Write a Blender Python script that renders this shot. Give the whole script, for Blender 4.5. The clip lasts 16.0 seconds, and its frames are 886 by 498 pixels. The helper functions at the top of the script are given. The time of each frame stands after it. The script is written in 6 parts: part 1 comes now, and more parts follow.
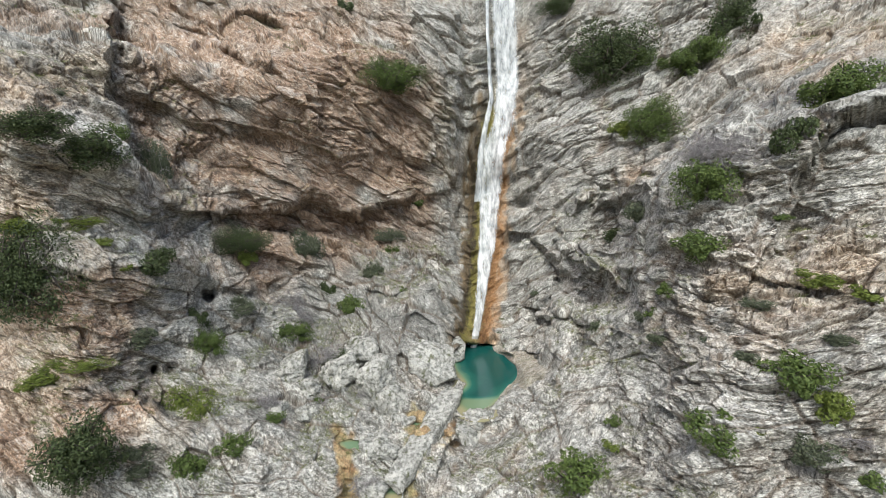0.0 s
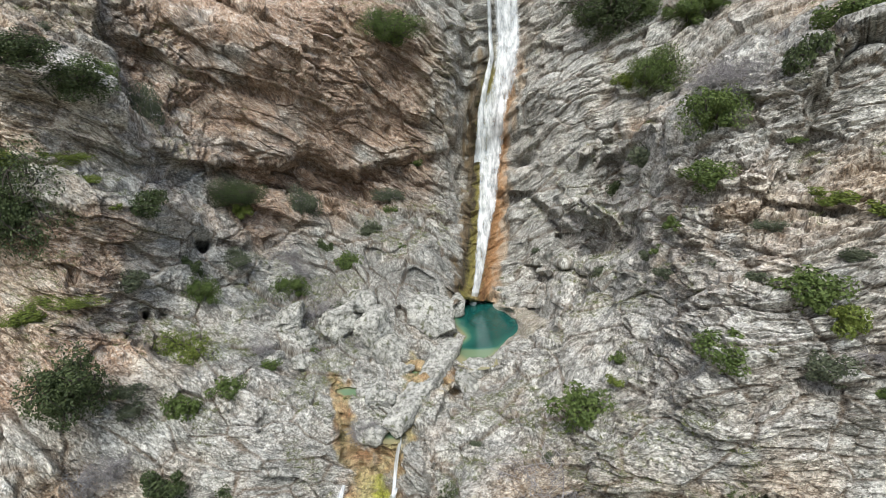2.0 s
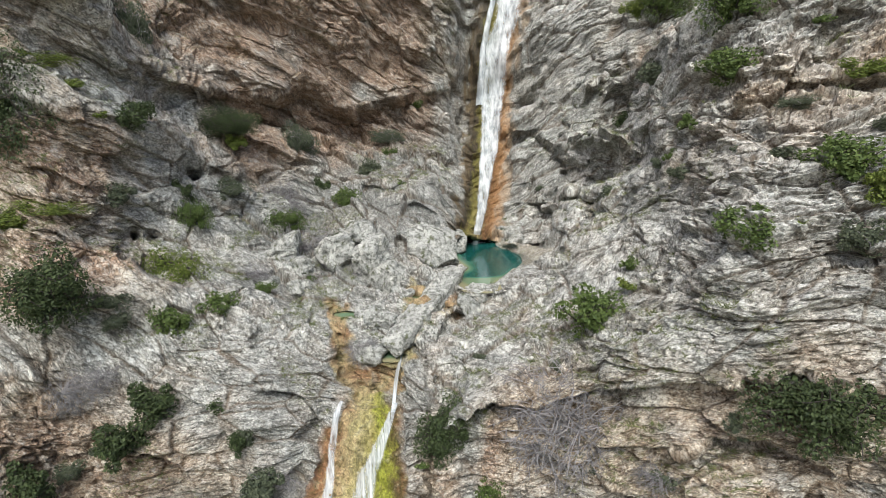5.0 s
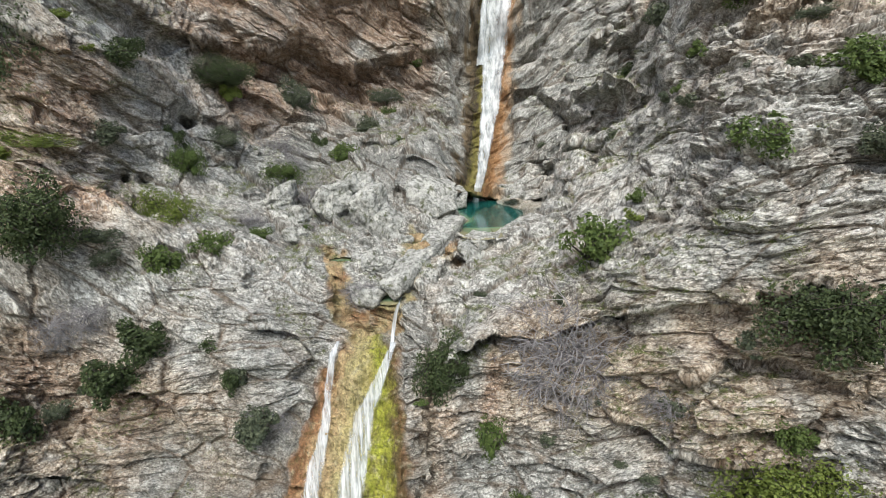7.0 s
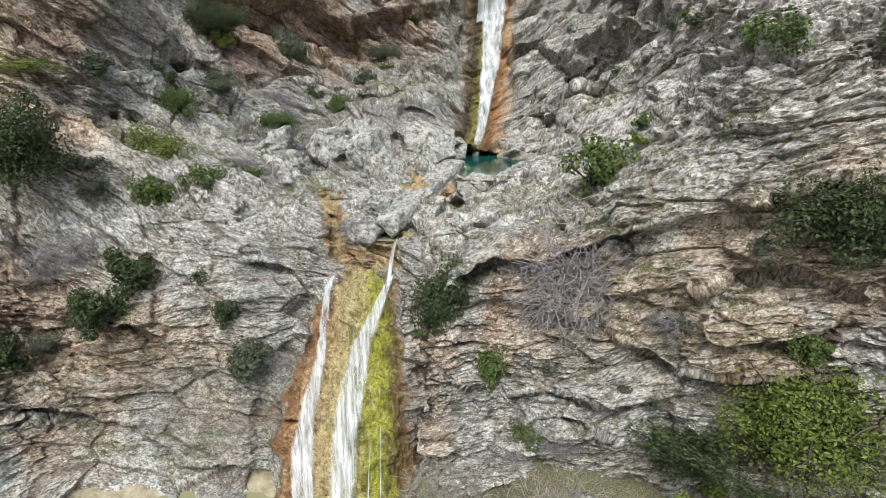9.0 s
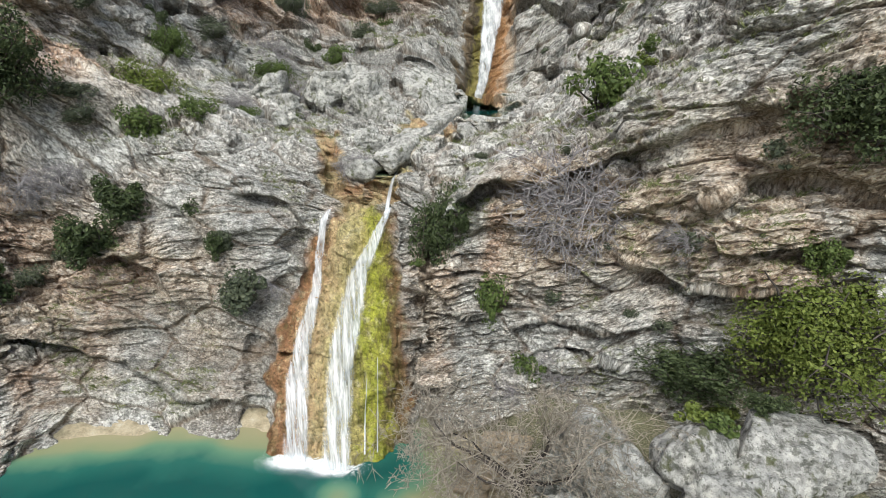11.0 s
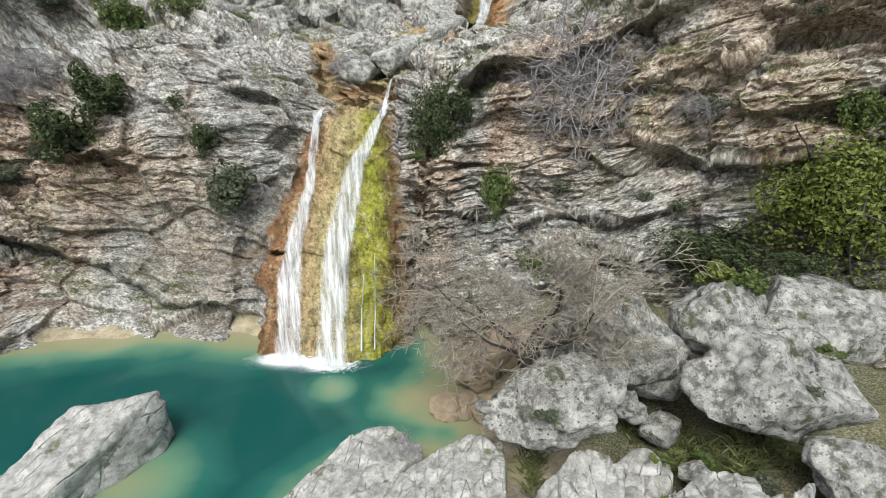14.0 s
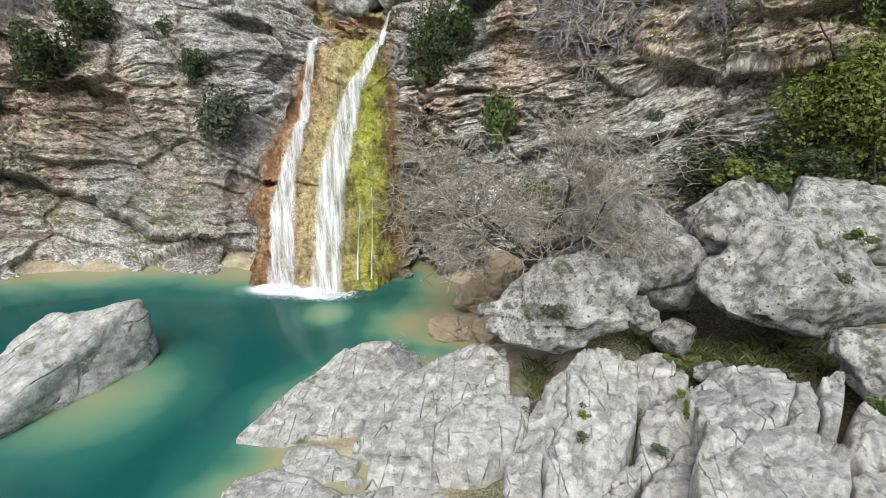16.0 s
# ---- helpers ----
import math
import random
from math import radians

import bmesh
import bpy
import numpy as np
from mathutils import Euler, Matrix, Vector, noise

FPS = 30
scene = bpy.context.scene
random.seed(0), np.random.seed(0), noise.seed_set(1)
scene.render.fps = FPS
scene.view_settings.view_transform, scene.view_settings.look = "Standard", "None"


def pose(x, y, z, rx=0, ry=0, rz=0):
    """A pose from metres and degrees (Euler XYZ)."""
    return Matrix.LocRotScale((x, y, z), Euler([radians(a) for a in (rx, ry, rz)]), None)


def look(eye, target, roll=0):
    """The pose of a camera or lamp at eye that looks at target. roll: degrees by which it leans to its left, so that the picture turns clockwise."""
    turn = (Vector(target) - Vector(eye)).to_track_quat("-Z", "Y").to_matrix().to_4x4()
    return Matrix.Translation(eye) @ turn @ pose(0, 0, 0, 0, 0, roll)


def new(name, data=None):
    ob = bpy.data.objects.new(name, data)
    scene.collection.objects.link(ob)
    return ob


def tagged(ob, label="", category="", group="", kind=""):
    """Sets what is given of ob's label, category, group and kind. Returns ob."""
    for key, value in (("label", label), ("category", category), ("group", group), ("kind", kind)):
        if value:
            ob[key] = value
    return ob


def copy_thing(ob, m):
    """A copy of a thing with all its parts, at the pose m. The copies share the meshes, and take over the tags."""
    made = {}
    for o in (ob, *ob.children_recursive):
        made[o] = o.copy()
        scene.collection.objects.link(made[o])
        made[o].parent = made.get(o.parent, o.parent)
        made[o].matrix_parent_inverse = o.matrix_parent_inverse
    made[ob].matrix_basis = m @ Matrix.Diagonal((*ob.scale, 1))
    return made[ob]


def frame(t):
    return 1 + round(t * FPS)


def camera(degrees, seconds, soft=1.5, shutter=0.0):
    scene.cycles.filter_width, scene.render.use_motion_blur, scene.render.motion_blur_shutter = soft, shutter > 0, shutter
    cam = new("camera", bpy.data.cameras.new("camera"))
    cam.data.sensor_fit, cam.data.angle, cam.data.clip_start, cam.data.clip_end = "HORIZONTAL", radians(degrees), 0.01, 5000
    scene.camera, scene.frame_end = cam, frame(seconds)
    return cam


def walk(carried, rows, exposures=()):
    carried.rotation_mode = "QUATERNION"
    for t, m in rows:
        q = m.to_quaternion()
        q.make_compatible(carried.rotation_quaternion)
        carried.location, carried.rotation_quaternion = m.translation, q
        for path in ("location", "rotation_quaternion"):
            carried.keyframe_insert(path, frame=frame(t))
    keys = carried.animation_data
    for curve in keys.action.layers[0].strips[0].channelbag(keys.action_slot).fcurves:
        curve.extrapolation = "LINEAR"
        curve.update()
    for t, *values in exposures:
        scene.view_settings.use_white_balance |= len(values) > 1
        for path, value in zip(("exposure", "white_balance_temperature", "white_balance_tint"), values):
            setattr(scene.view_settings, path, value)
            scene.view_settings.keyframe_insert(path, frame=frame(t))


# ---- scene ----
cam = camera(78.0, 16.0, 0.7)
# seconds, eye, target, roll
PATH = [
    (0, (0.391, -0.758, 29.24), (0.275, 1.195, 28.827), -0.3),
    (0.5, (0.423, -0.663, 28.529), (0.307, 1.289, 28.108), -0.3),
    (1, (0.417, -0.597, 27.781), (0.302, 1.353, 27.352), -0.3),
    (1.5, (0.391, -0.541, 27.022), (0.277, 1.407, 26.585), -0.3),
    (2, (0.356, -0.485, 26.269), (0.243, 1.461, 25.823), -0.3),
    (2.5, (0.319, -0.423, 25.529), (0.207, 1.521, 25.076), -0.3),
    (3, (0.285, -0.355, 24.805), (0.173, 1.588, 24.345), -0.3),
    (3.5, (0.255, -0.281, 24.096), (0.144, 1.661, 23.629), -0.3),
    (4, (0.23, -0.204, 23.398), (0.118, 1.735, 22.924), -0.3),
    (4.5, (0.21, -0.129, 22.708), (0.098, 1.809, 22.227), -0.3),
    (5, (0.192, -0.058, 22.021), (0.081, 1.878, 21.533), -0.3),
    (5.5, (0.178, 0.005, 21.333), (0.067, 1.94, 20.839), -0.3),
    (6, (0.167, 0.058, 20.642), (0.057, 1.991, 20.14), -0.3),
    (6.5, (0.158, 0.101, 19.946), (0.048, 2.032, 19.436), -0.2),
    (7, (0.151, 0.132, 19.244), (0.042, 2.061, 18.727), -0.2),
    (7.5, (0.146, 0.154, 18.539), (0.039, 2.08, 18.013), -0.2),
    (8, (0.144, 0.167, 17.83), (0.038, 2.091, 17.297), -0.1),
    (8.5, (0.145, 0.174, 17.123), (0.04, 2.096, 16.582), -0.1),
    (9, (0.149, 0.178, 16.419), (0.044, 2.098, 15.869), -0.1),
    (9.5, (0.154, 0.181, 15.721), (0.05, 2.099, 15.164), -0.0),
    (10, (0.161, 0.185, 15.033), (0.057, 2.101, 14.469), -0.0),
    (10.5, (0.168, 0.193, 14.357), (0.064, 2.107, 13.785), 0.0),
    (11, (0.173, 0.206, 13.694), (0.068, 2.117, 13.115), 0.0),
    (11.5, (0.173, 0.224, 13.045), (0.069, 2.133, 12.458), 0.0),
    (12, (0.167, 0.245, 12.408), (0.063, 2.152, 11.813), 0.0),
    (12.5, (0.153, 0.27, 11.782), (0.049, 2.174, 11.178), 0.1),
    (13, (0.128, 0.295, 11.163), (0.026, 2.197, 10.551), 0.1),
    (13.5, (0.094, 0.319, 10.549), (-0.007, 2.217, 9.928), 0.1),
    (14, (0.052, 0.338, 9.936), (-0.045, 2.234, 9.306), 0.1),
    (14.5, (0.009, 0.353, 9.322), (-0.085, 2.246, 8.683), 0.2),
    (15, (-0.024, 0.363, 8.709), (-0.115, 2.253, 8.062), 0.3),
    (15.5, (-0.031, 0.373, 8.101), (-0.121, 2.261, 7.448), 0.3),
    (16, (0.015, 0.391, 7.507), (-0.077, 2.278, 6.852), 0.4),
]
walk(cam, [(t, look(eye, target, roll)) for t, eye, target, roll in PATH])

# ---- light: a bright overcast sky over the gorge ----
world = bpy.data.worlds.new("overcast_sky")
scene.world = world
world.use_nodes = True
wn = world.node_tree.nodes
sky = wn.new("ShaderNodeTexSky")
sky.sky_type = "NISHITA"
sky.sun_disc = False
sky.sun_elevation = radians(58)
sky.sun_rotation = radians(200)
sky.air_density, sky.dust_density, sky.ozone_density = 1.0, 4.0, 1.0
wn["Background"].inputs["Strength"].default_value = 0.13
world.node_tree.links.new(sky.outputs["Color"], wn["Background"].inputs["Color"])
sun = new("sun", bpy.data.lights.new("sun", "SUN"))
sun.data.energy, sun.data.angle, sun.data.color = 3.0, radians(30), (0.955, 0.99, 0.955)
sun.matrix_world = look((1, -22, 55), (0, 22, 8))
scene.view_settings.exposure = 0.3

# ---- terrain arithmetic ----
# The cliff is described in turns: th, degrees to the right of the gorge's axis, and s, the height at which a line that falls
# 18 degrees leaves that axis; out is how far from the axis that line meets rock.
FALL = math.tan(radians(18))


def hash01(ix, iy, iz, seed):
    h = (ix.astype(np.uint32) * np.uint32(374761393) + iy.astype(np.uint32) * np.uint32(668265263)
         + iz.astype(np.uint32) * np.uint32(2147483647) + np.uint32(seed * 1274126177 % 4294967295))
    h = (h ^ (h >> np.uint32(13))) * np.uint32(1274126177)
    h = h ^ (h >> np.uint32(16))
    return (h & np.uint32(0xFFFF)).astype(np.float32) / 32767.5 - 1.0


def grain(p, size, seed=0):
    """Smooth noise of -1 to 1 at the points p, with lumps of that size (one number, or one an axis)."""
    q = (p / np.asarray(size, np.float32)).astype(np.float32)
    f = np.floor(q)
    i = f.astype(np.int64)
    w = q - f
    w = w * w * w * (w * (w * 6 - 15) + 10)
    out = 0
    for a in (0, 1):
        wa = w[:, 0] if a else 1 - w[:, 0]
        for b in (0, 1):
            wb = wa * (w[:, 1] if b else 1 - w[:, 1])
            for c in (0, 1):
                out = out + wb * (w[:, 2] if c else 1 - w[:, 2]) * hash01(i[:, 0] + a, i[:, 1] + b, i[:, 2] + c, seed)
    return out


def lumps(p, size, octaves=3, seed=0):
    size = np.asarray(size, np.float32)
    return sum(grain(p, size * 0.5 ** k, seed + 7 * k) * 0.55 ** k for k in range(octaves))


def step(a, b, v):
    v = np.clip((v - a) / (b - a), 0, 1)
    return v * v * (3 - 2 * v)


def along(points, x, y):
    """Distance of (x, y) from a line of points, plus to its left, and how far along it."""
    best, side, run, far = np.full(np.shape(x), 1e9), np.ones(np.shape(x)), np.zeros(np.shape(x)), 0.0
    for (ax, ay), (bx, by) in zip(points[:-1], points[1:]):
        ex, ey = bx - ax, by - ay
        n = math.hypot(ex, ey)
        u = np.clip(((x - ax) * ex + (y - ay) * ey) / n ** 2, 0, 1)
        d = np.hypot(x - ax - u * ex, y - ay - u * ey)
        m = d < best
        best = np.where(m, d, best)
        side = np.where(m, np.sign(ex * (y - ay) - ey * (x - ax)), side)
        run = np.where(m, far + u * n, run)
        far += n
    return best * side, run


MAIN, RIGHT = [], []


def bulge(rock, th, s, wide, high, out):
    rock.append((th, s, wide, high, out))


# the cliff's profile straight ahead: foot, lower fall, ledge with the upper pool, high wall
MAIN_FOOT = ((-5, 18.3), (6, 18.5), (11, 21.5), (15.6, 24), (20, 28.5), (24, 34), (28, 40), (33, 45), (38, 48), (46, 49.5), (54, 52), (66, 57))
RIGHT_FOOT = ((-5, 18.5), (5, 19), (12, 19.6), (16, 19.8), (20, 20.5), (24, 23), (30, 26), (36, 28.5), (42, 32), (50, 37), (66, 44))
# hollows and swellings of the wall, the ledge and the left flank
bulge(MAIN, 18, 6, 16, 8, 6.4)
bulge(MAIN, 2, 6, 5, 8, 4.8)
bulge(MAIN, 38, 6, 9, 8, 4.7)
bulge(MAIN, -42, 8.5, 16, 8, 5)
bulge(MAIN, 26, 11, 16, 2.5, -1.5)
bulge(MAIN, -6, 13.5, 5, 4.5, -2.7)
bulge(MAIN, -42, 16, 5, 2.5, 2.5)
bulge(MAIN, -10, 18.5, 5, 4.5, 1.8)
bulge(MAIN, -10, 18.5, 16, 2.5, -1.9)
bulge(MAIN, 30, 21, 16, 4.5, -3.9)
bulge(MAIN, -26, 21, 5, 2.5, -1.4)
bulge(MAIN, -38, 23.5, 9, 2.5, -2.6)
bulge(MAIN, 2, 23.5, 5, 8, 3.3)
bulge(MAIN, -6, 23.5, 16, 2.5, 0.3)
bulge(MAIN, 6, 26, 5, 8, 2.7)
bulge(MAIN, -18, 28.5, 5, 8, 2.4)
bulge(MAIN, -38, 28.5, 9, 4.5, -5.5)
bulge(MAIN, 34, 28.5, 16, 4.5, -3.5)
bulge(MAIN, -6, 28.5, 5, 4.5, -1)
bulge(MAIN, 34, 31, 16, 8, -6.5)
bulge(MAIN, 26, 31, 5, 8, -3.9)
bulge(MAIN, 42, 33.5, 5, 8, -3.5)
bulge(MAIN, -42, 33.5, 5, 8, -2.1)
bulge(MAIN, -34, 33.5, 9, 2.5, -4)
bulge(MAIN, 18, 36, 5, 4.5, 1.7)
bulge(MAIN, -10, 36, 5, 2.5, 1.8)
bulge(MAIN, -6, 36, 16, 8, 2.9)
bulge(MAIN, 34, 38.5, 9, 8, -4)
bulge(MAIN, 26, 38.5, 16, 8, -4.5)
bulge(MAIN, -38, 38.5, 16, 8, -8.4)
bulge(MAIN, 2, 41, 9, 2.5, 1.8)
bulge(MAIN, 34, 43.5, 5, 2.5, -2.8)
bulge(MAIN, -42, 43.5, 5, 8, -6)
bulge(MAIN, -18, 43.5, 5, 4.5, -1.6)
bulge(MAIN, 34, 46, 9, 8, -5.3)
bulge(MAIN, -34, 48.5, 5, 4.5, -2.7)
bulge(MAIN, 2, 48.5, 5, 8, 3.2)
bulge(MAIN, -26, 48.5, 16, 4.5, -4.9)
bulge(MAIN, -10, 51, 9, 2.5, -1.4)
bulge(MAIN, 6, 56, 5, 8, 2.5)
# hollows and swellings of the slope on the right
bulge(RIGHT, 2, 11, 9, 2.5, 1.1)
bulge(RIGHT, 26, 13.5, 5, 2.5, -0.3)
bulge(RIGHT, -2, 21, 9, 4.5, 2)
bulge(RIGHT, 18, 21, 5, 2.5, -0.5)
bulge(RIGHT, 6, 23.5, 9, 8, 3.7)
bulge(RIGHT, 30, 23.5, 9, 8, -1.3)
bulge(RIGHT, 2, 23.5, 5, 2.5, 1.9)
bulge(RIGHT, 10, 23.5, 9, 2.5, 2.4)
bulge(RIGHT, 38, 23.5, 16, 2.5, -0.6)
bulge(RIGHT, 2, 23.5, 5, 4.5, 2.3)
bulge(RIGHT, 26, 23.5, 5, 2.5, -0.9)
bulge(RIGHT, 14, 26, 9, 2.5, 1.6)
bulge(RIGHT, 34, 28.5, 9, 4.5, -1.1)
bulge(RIGHT, 18, 33.5, 5, 8, 3.2)
bulge(RIGHT, 30, 36, 16, 2.5, 0.8)
bulge(RIGHT, 34, 38.5, 5, 2.5, -2)
bulge(RIGHT, 14.6, 36.2, 3, 2.6, 9)
bulge(RIGHT, 7.3, 26.9, 1.8, 1.2, 5)
bulge(MAIN, -32, 38.0, 4, 2.0, -2.6)
bulge(RIGHT, 15, 26.4, 4, 2.0, 2.1)
bulge(RIGHT, 11, 31.6, 4, 2.0, -1.7)
bulge(MAIN, -28, 34.7, 4, 2.0, 1.5)
bulge(RIGHT, 2, 16.1, 4, 1.6, -1.4)
bulge(MAIN, -37, 27.8, 4, 2.0, -1.3)
bulge(RIGHT, 27, 41.1, 4, 2.0, 1.3)
bulge(MAIN, -34.5, 40.0, 5, 3.2, -2.6)
bulge(MAIN, -35, 26, 3.5, 2, 1.6)
bulge(MAIN, -32, 6.9, 9, 0.9, -0.7)
bulge(RIGHT, 7, 17.2, 5, 2, -1.4)
# upper edge of the slope in front, on the right
RIM = ((60, 47), (40, 44), (34, 41.5), (29, 41.8), (24.5, 41.6), (21, 38.5), (18.3, 37.5), (17.5, 33), (19, 29.5), (14, 26.8), (10.2, 25.2), (8.7, 24.2), (6.8, 23.5),
       (4.5, 22.9), (2, 21.6), (0, 20.3), (-2.5, 18.5), (-4.8, 16.5), (-5.5, 12), (-5, 8), (-3, -5))
UPPER_POOL_Z = 11.75
def rounded(points, n=6):
    """A closed outline, bent smoothly through its points."""
    p = np.asarray(points, float)
    a, b, c, d = np.roll(p, 1, 0), p, np.roll(p, -1, 0), np.roll(p, -2, 0)
    out = [0.5 * (2 * b + (c - a) * t + (2 * a - 5 * b + 4 * c - d) * t * t + (3 * b - a - 3 * c + d) * t ** 3) for t in np.arange(n) / n]
    out = np.stack(out, 1).reshape(-1, 2)
    return tuple(map(tuple, out)) + (tuple(out[0]),)


UPPER_POOL = rounded(((-1.3, 42.0), (-0.4, 44.0), (1.4, 43.9), (3.2, 42.6), (5.1, 41.9), (5.9, 40.2), (5.8, 38.6), (4.4, 36.4), (3.0, 34.6), (2.0, 32.6), (1.0, 31.0), (0.2, 31.0), (-0.7, 32.2), (-1.2, 33.4), (-0.3, 35.4), (-1.0, 37.4), (-1.3, 38.8)))
def ring(x, y, wide, deep, turn=0.0):
    return rounded([(x + wide * math.cos(a) * (1 + 0.2 * math.sin(3 * a + turn)), y + deep * math.sin(a) * (1 + 0.2 * math.cos(2 * a + turn))) for a in np.arange(9) * 2 * math.pi / 9], 3)


BASINS = ((UPPER_POOL, UPPER_POOL_Z, 0.8), (ring(-6.5, 28.9, 1.3, 0.9), 10.75, 0.25), (ring(-4.3, 26.7, 1.0, 0.7, 1.0), 9.45, 0.2), (ring(-3.5, 30.7, 0.8, 0.6, 2.0), 11.3, 0.2))
# lines of the falls and of the stream between them, as (th, s)
UPPER_FALL = ((3.0, 66), (3.0, 60.7), (3.7, 52.5), (2.1, 45.3), (1.9, 37.2), (1.2, 28.2), (0.6, 25.5))
CHUTE = ((-11.4, 17.0), (-12.1, 14.8), (-12.9, 12.8), (-13.9, 11.0), (-14.4, 8.5), (-14.9, 3.0))
BUTTRESS = ((-45, 43.5), (-39.5, 41.5), (-35, 40.0), (-32.5, 37.8), (-29.5, 35.0), (-26.5, 32.9), (-22.5, 31.2), (-18.5, 30.2))
# broken edges of the rock, as (th, s): the rock on the right hand of each line lies deeper than the edge
SCARPS = []


def scarp(points, deep, reach, rim=0.35):
    SCARPS.append((points, deep, reach, rim))


# lip of the great overhang and the slanting ledges of the wall above it
scarp(((-29.5, 36.8), (-25.1, 37.9), (-19.7, 38.4), (-16.2, 39.4), (-11.7, 38.0), (-9.2, 39.6), (-5.6, 40.3)), 1.9, 1.2)
scarp(((-33.1, 45.9), (-29.2, 45.3), (-27.9, 44.4), (-24.5, 44.0)), 1.6, 0.9)
scarp(((-28.4, 55.8), (-24.3, 53.6), (-22.4, 49.6), (-20.0, 47.7), (-15.7, 47.2), (-12.0, 46.6)), 1.3, 1.0)
scarp(((-23.6, 57.3), (-20.1, 56.4), (-15.4, 54.9), (-13.3, 52.0), (-11.1, 49.5), (-8.4, 47.4)), 1.2, 1.0)
scarp(((-20.0, 44.0), (-14.0, 43.0), (-9.0, 43.8)), 0.8, 0.8)
# corner of the wall beside the buttress
scarp(((-33.2, 40.3), (-33.8, 44.2), (-33.3, 49.0), (-32.9, 58.0)), 2.4, 1.8)
# steps of the grey mound beside the upper pool
scarp(((-14.0, 31.0), (-9.0, 30.4), (-5.5, 30.8), (-3.4, 29.4)), 1.0, 0.8)
scarp(((-9.5, 28.0), (-6.0, 28.6), (-3.0, 27.2)), 0.9, 0.7)
# back of the pale ridge on the left flank, and the hollow under it
scarp(((-28.0, 22.4), (-32.0, 23.8), (-35.5, 25.1), (-38.7, 26.5), (-43.0, 27.4)), 1.2, 1.0, 0.5)
scarp(((-44, 30.6), (-39, 30.0), (-35, 28.6), (-31, 28.2)), 0.5, 0.8)
scarp(((-44, 33.6), (-40, 33.4), (-36, 32.4)), 0.45, 0.7)
# undersides of the lobes at the foot on the left
scarp(((-45, 12.6), (-41.2, 12.1), (-38.0, 11.4), (-36.6, 10.9), (-34.4, 9.8), (-31.3, 8.7), (-25.4, 8.3)), 1.3, 0.9)
scarp(((-38.5, 15.4), (-34.5, 15.1), (-32.0, 14.1), (-30.4, 12.7)), 1.1, 0.7)
scarp(((-24.0, 11.0), (-21.2, 10.2), (-18.5, 10.0)), 0.7, 0.5)
scarp(((-23.5, 17.5), (-19.9, 17.1), (-17.7, 16.3), (-16.4, 15.2)), 0.7, 0.6)
scarp(((-33.0, 18.2), (-29.0, 16.9), (-26.2, 14.6)), 0.6, 0.6)
# shelves beside the upper fall
scarp(((3.4, 37.0), (5.7, 36.0), (9.0, 34.0), (11.6, 32.8), (14.6, 31.6)), 1.8, 1.0)
scarp(((8.6, 29.0), (12.0, 28.6), (15.0, 28.2)), 1.3, 0.8)
scarp(((6.6, 31.4), (10.1, 31.9), (12.5, 31.2)), 0.9, 0.6)
# gullies and steps of the slope
scarp(((17.1, 30.6), (14.9, 28.2), (12.5, 26.6), (9.0, 24.6), (6.6, 23.8)), 1.2, 0.8)
scarp(((27.0, 25.6), (24.8, 23.9), (21.5, 22.8), (18.7, 21.9), (15.8, 21.3)), 1.0, 0.8)
scarp(((37, 28.4), (33.8, 27.4), (29.6, 27.4), (27.4, 27.7), (24.4, 26.9), (21.0, 26.3)), 1.0, 0.7)
scarp(((37, 24.6), (33, 24.0), (29.6, 22.6), (27, 22.4)), 0.9, 0.7)
scarp(((29.6, 33.4), (30.7, 35.4), (31.4, 37.6), (33.4, 39.2), (38, 40.4)), 2.4, 1.2)
scarp(((22, 32.6), (26, 32.2), (30, 31.4), (36, 31.6)), 0.9, 0.7)
scarp(((12.6, 22.6), (9.6, 21.0), (6.5, 19.6)), 0.6, 0.6)
# crest over the beige cliff, and the beds that jut out below it
scarp(((-1.5, 15.8), (3.1, 17.0), (8.0, 16.8), (10.3, 17.2), (15.9, 18.2), (20.4, 18.9), (25.7, 19.2), (30.0, 19.7), (31.9, 20.1), (37, 20.2)), 1.5, 1.3)
scarp(((20.9, 15.7), (24.3, 16.6), (27.5, 17.3), (31.0, 17.6), (37, 16.9)), 1.1, 0.7)
scarp(((14.5, 14.4), (16.9, 14.0), (22.7, 13.4), (27.9, 13.7), (34, 14.4)), 0.9, 0.7)
scarp(((4.3, 10.9), (8.8, 11.4), (13.2, 11.4), (17.5, 11.1)), 0.8, 0.45)
scarp(((5.0, 9.8), (10.2, 10.4), (15.4, 10.3), (19, 10.1)), 0.8, 0.45)
scarp(((-4.0, 12.4), (-2.0, 11.9), (0.2, 11.2), (2.6, 11.6)), 0.7, 0.5)
STREAM = ((-2.6, 20.9), (-4.4, 21.2), (-6.0, 21.4), (-5.6, 20.7), (-6.4, 19.5), (-7.9, 18.6), (-8.9, 17.7), (-9.7, 16.9), (-11.6, 15.5))
BRANCH = ((-14.9, 20.8), (-14.4, 19.7), (-14.3, 18.7), (-13.9, 17.8), (-12.4, 17.2), (-11.6, 16.0))



def within(points, x, y):
    """Distance from a closed outline, minus inside it."""
    d, _ = along(points, x, y)
    odd = np.zeros(np.shape(x), bool)
    for (ax, ay), (bx, by) in zip(points[:-1], points[1:]):
        if ay != by:
            odd ^= ((ay > y) != (by > y)) & (x < (bx - ax) * (y - ay) / (by - ay) + ax)
    return np.where(odd, -np.abs(d), np.abs(d))


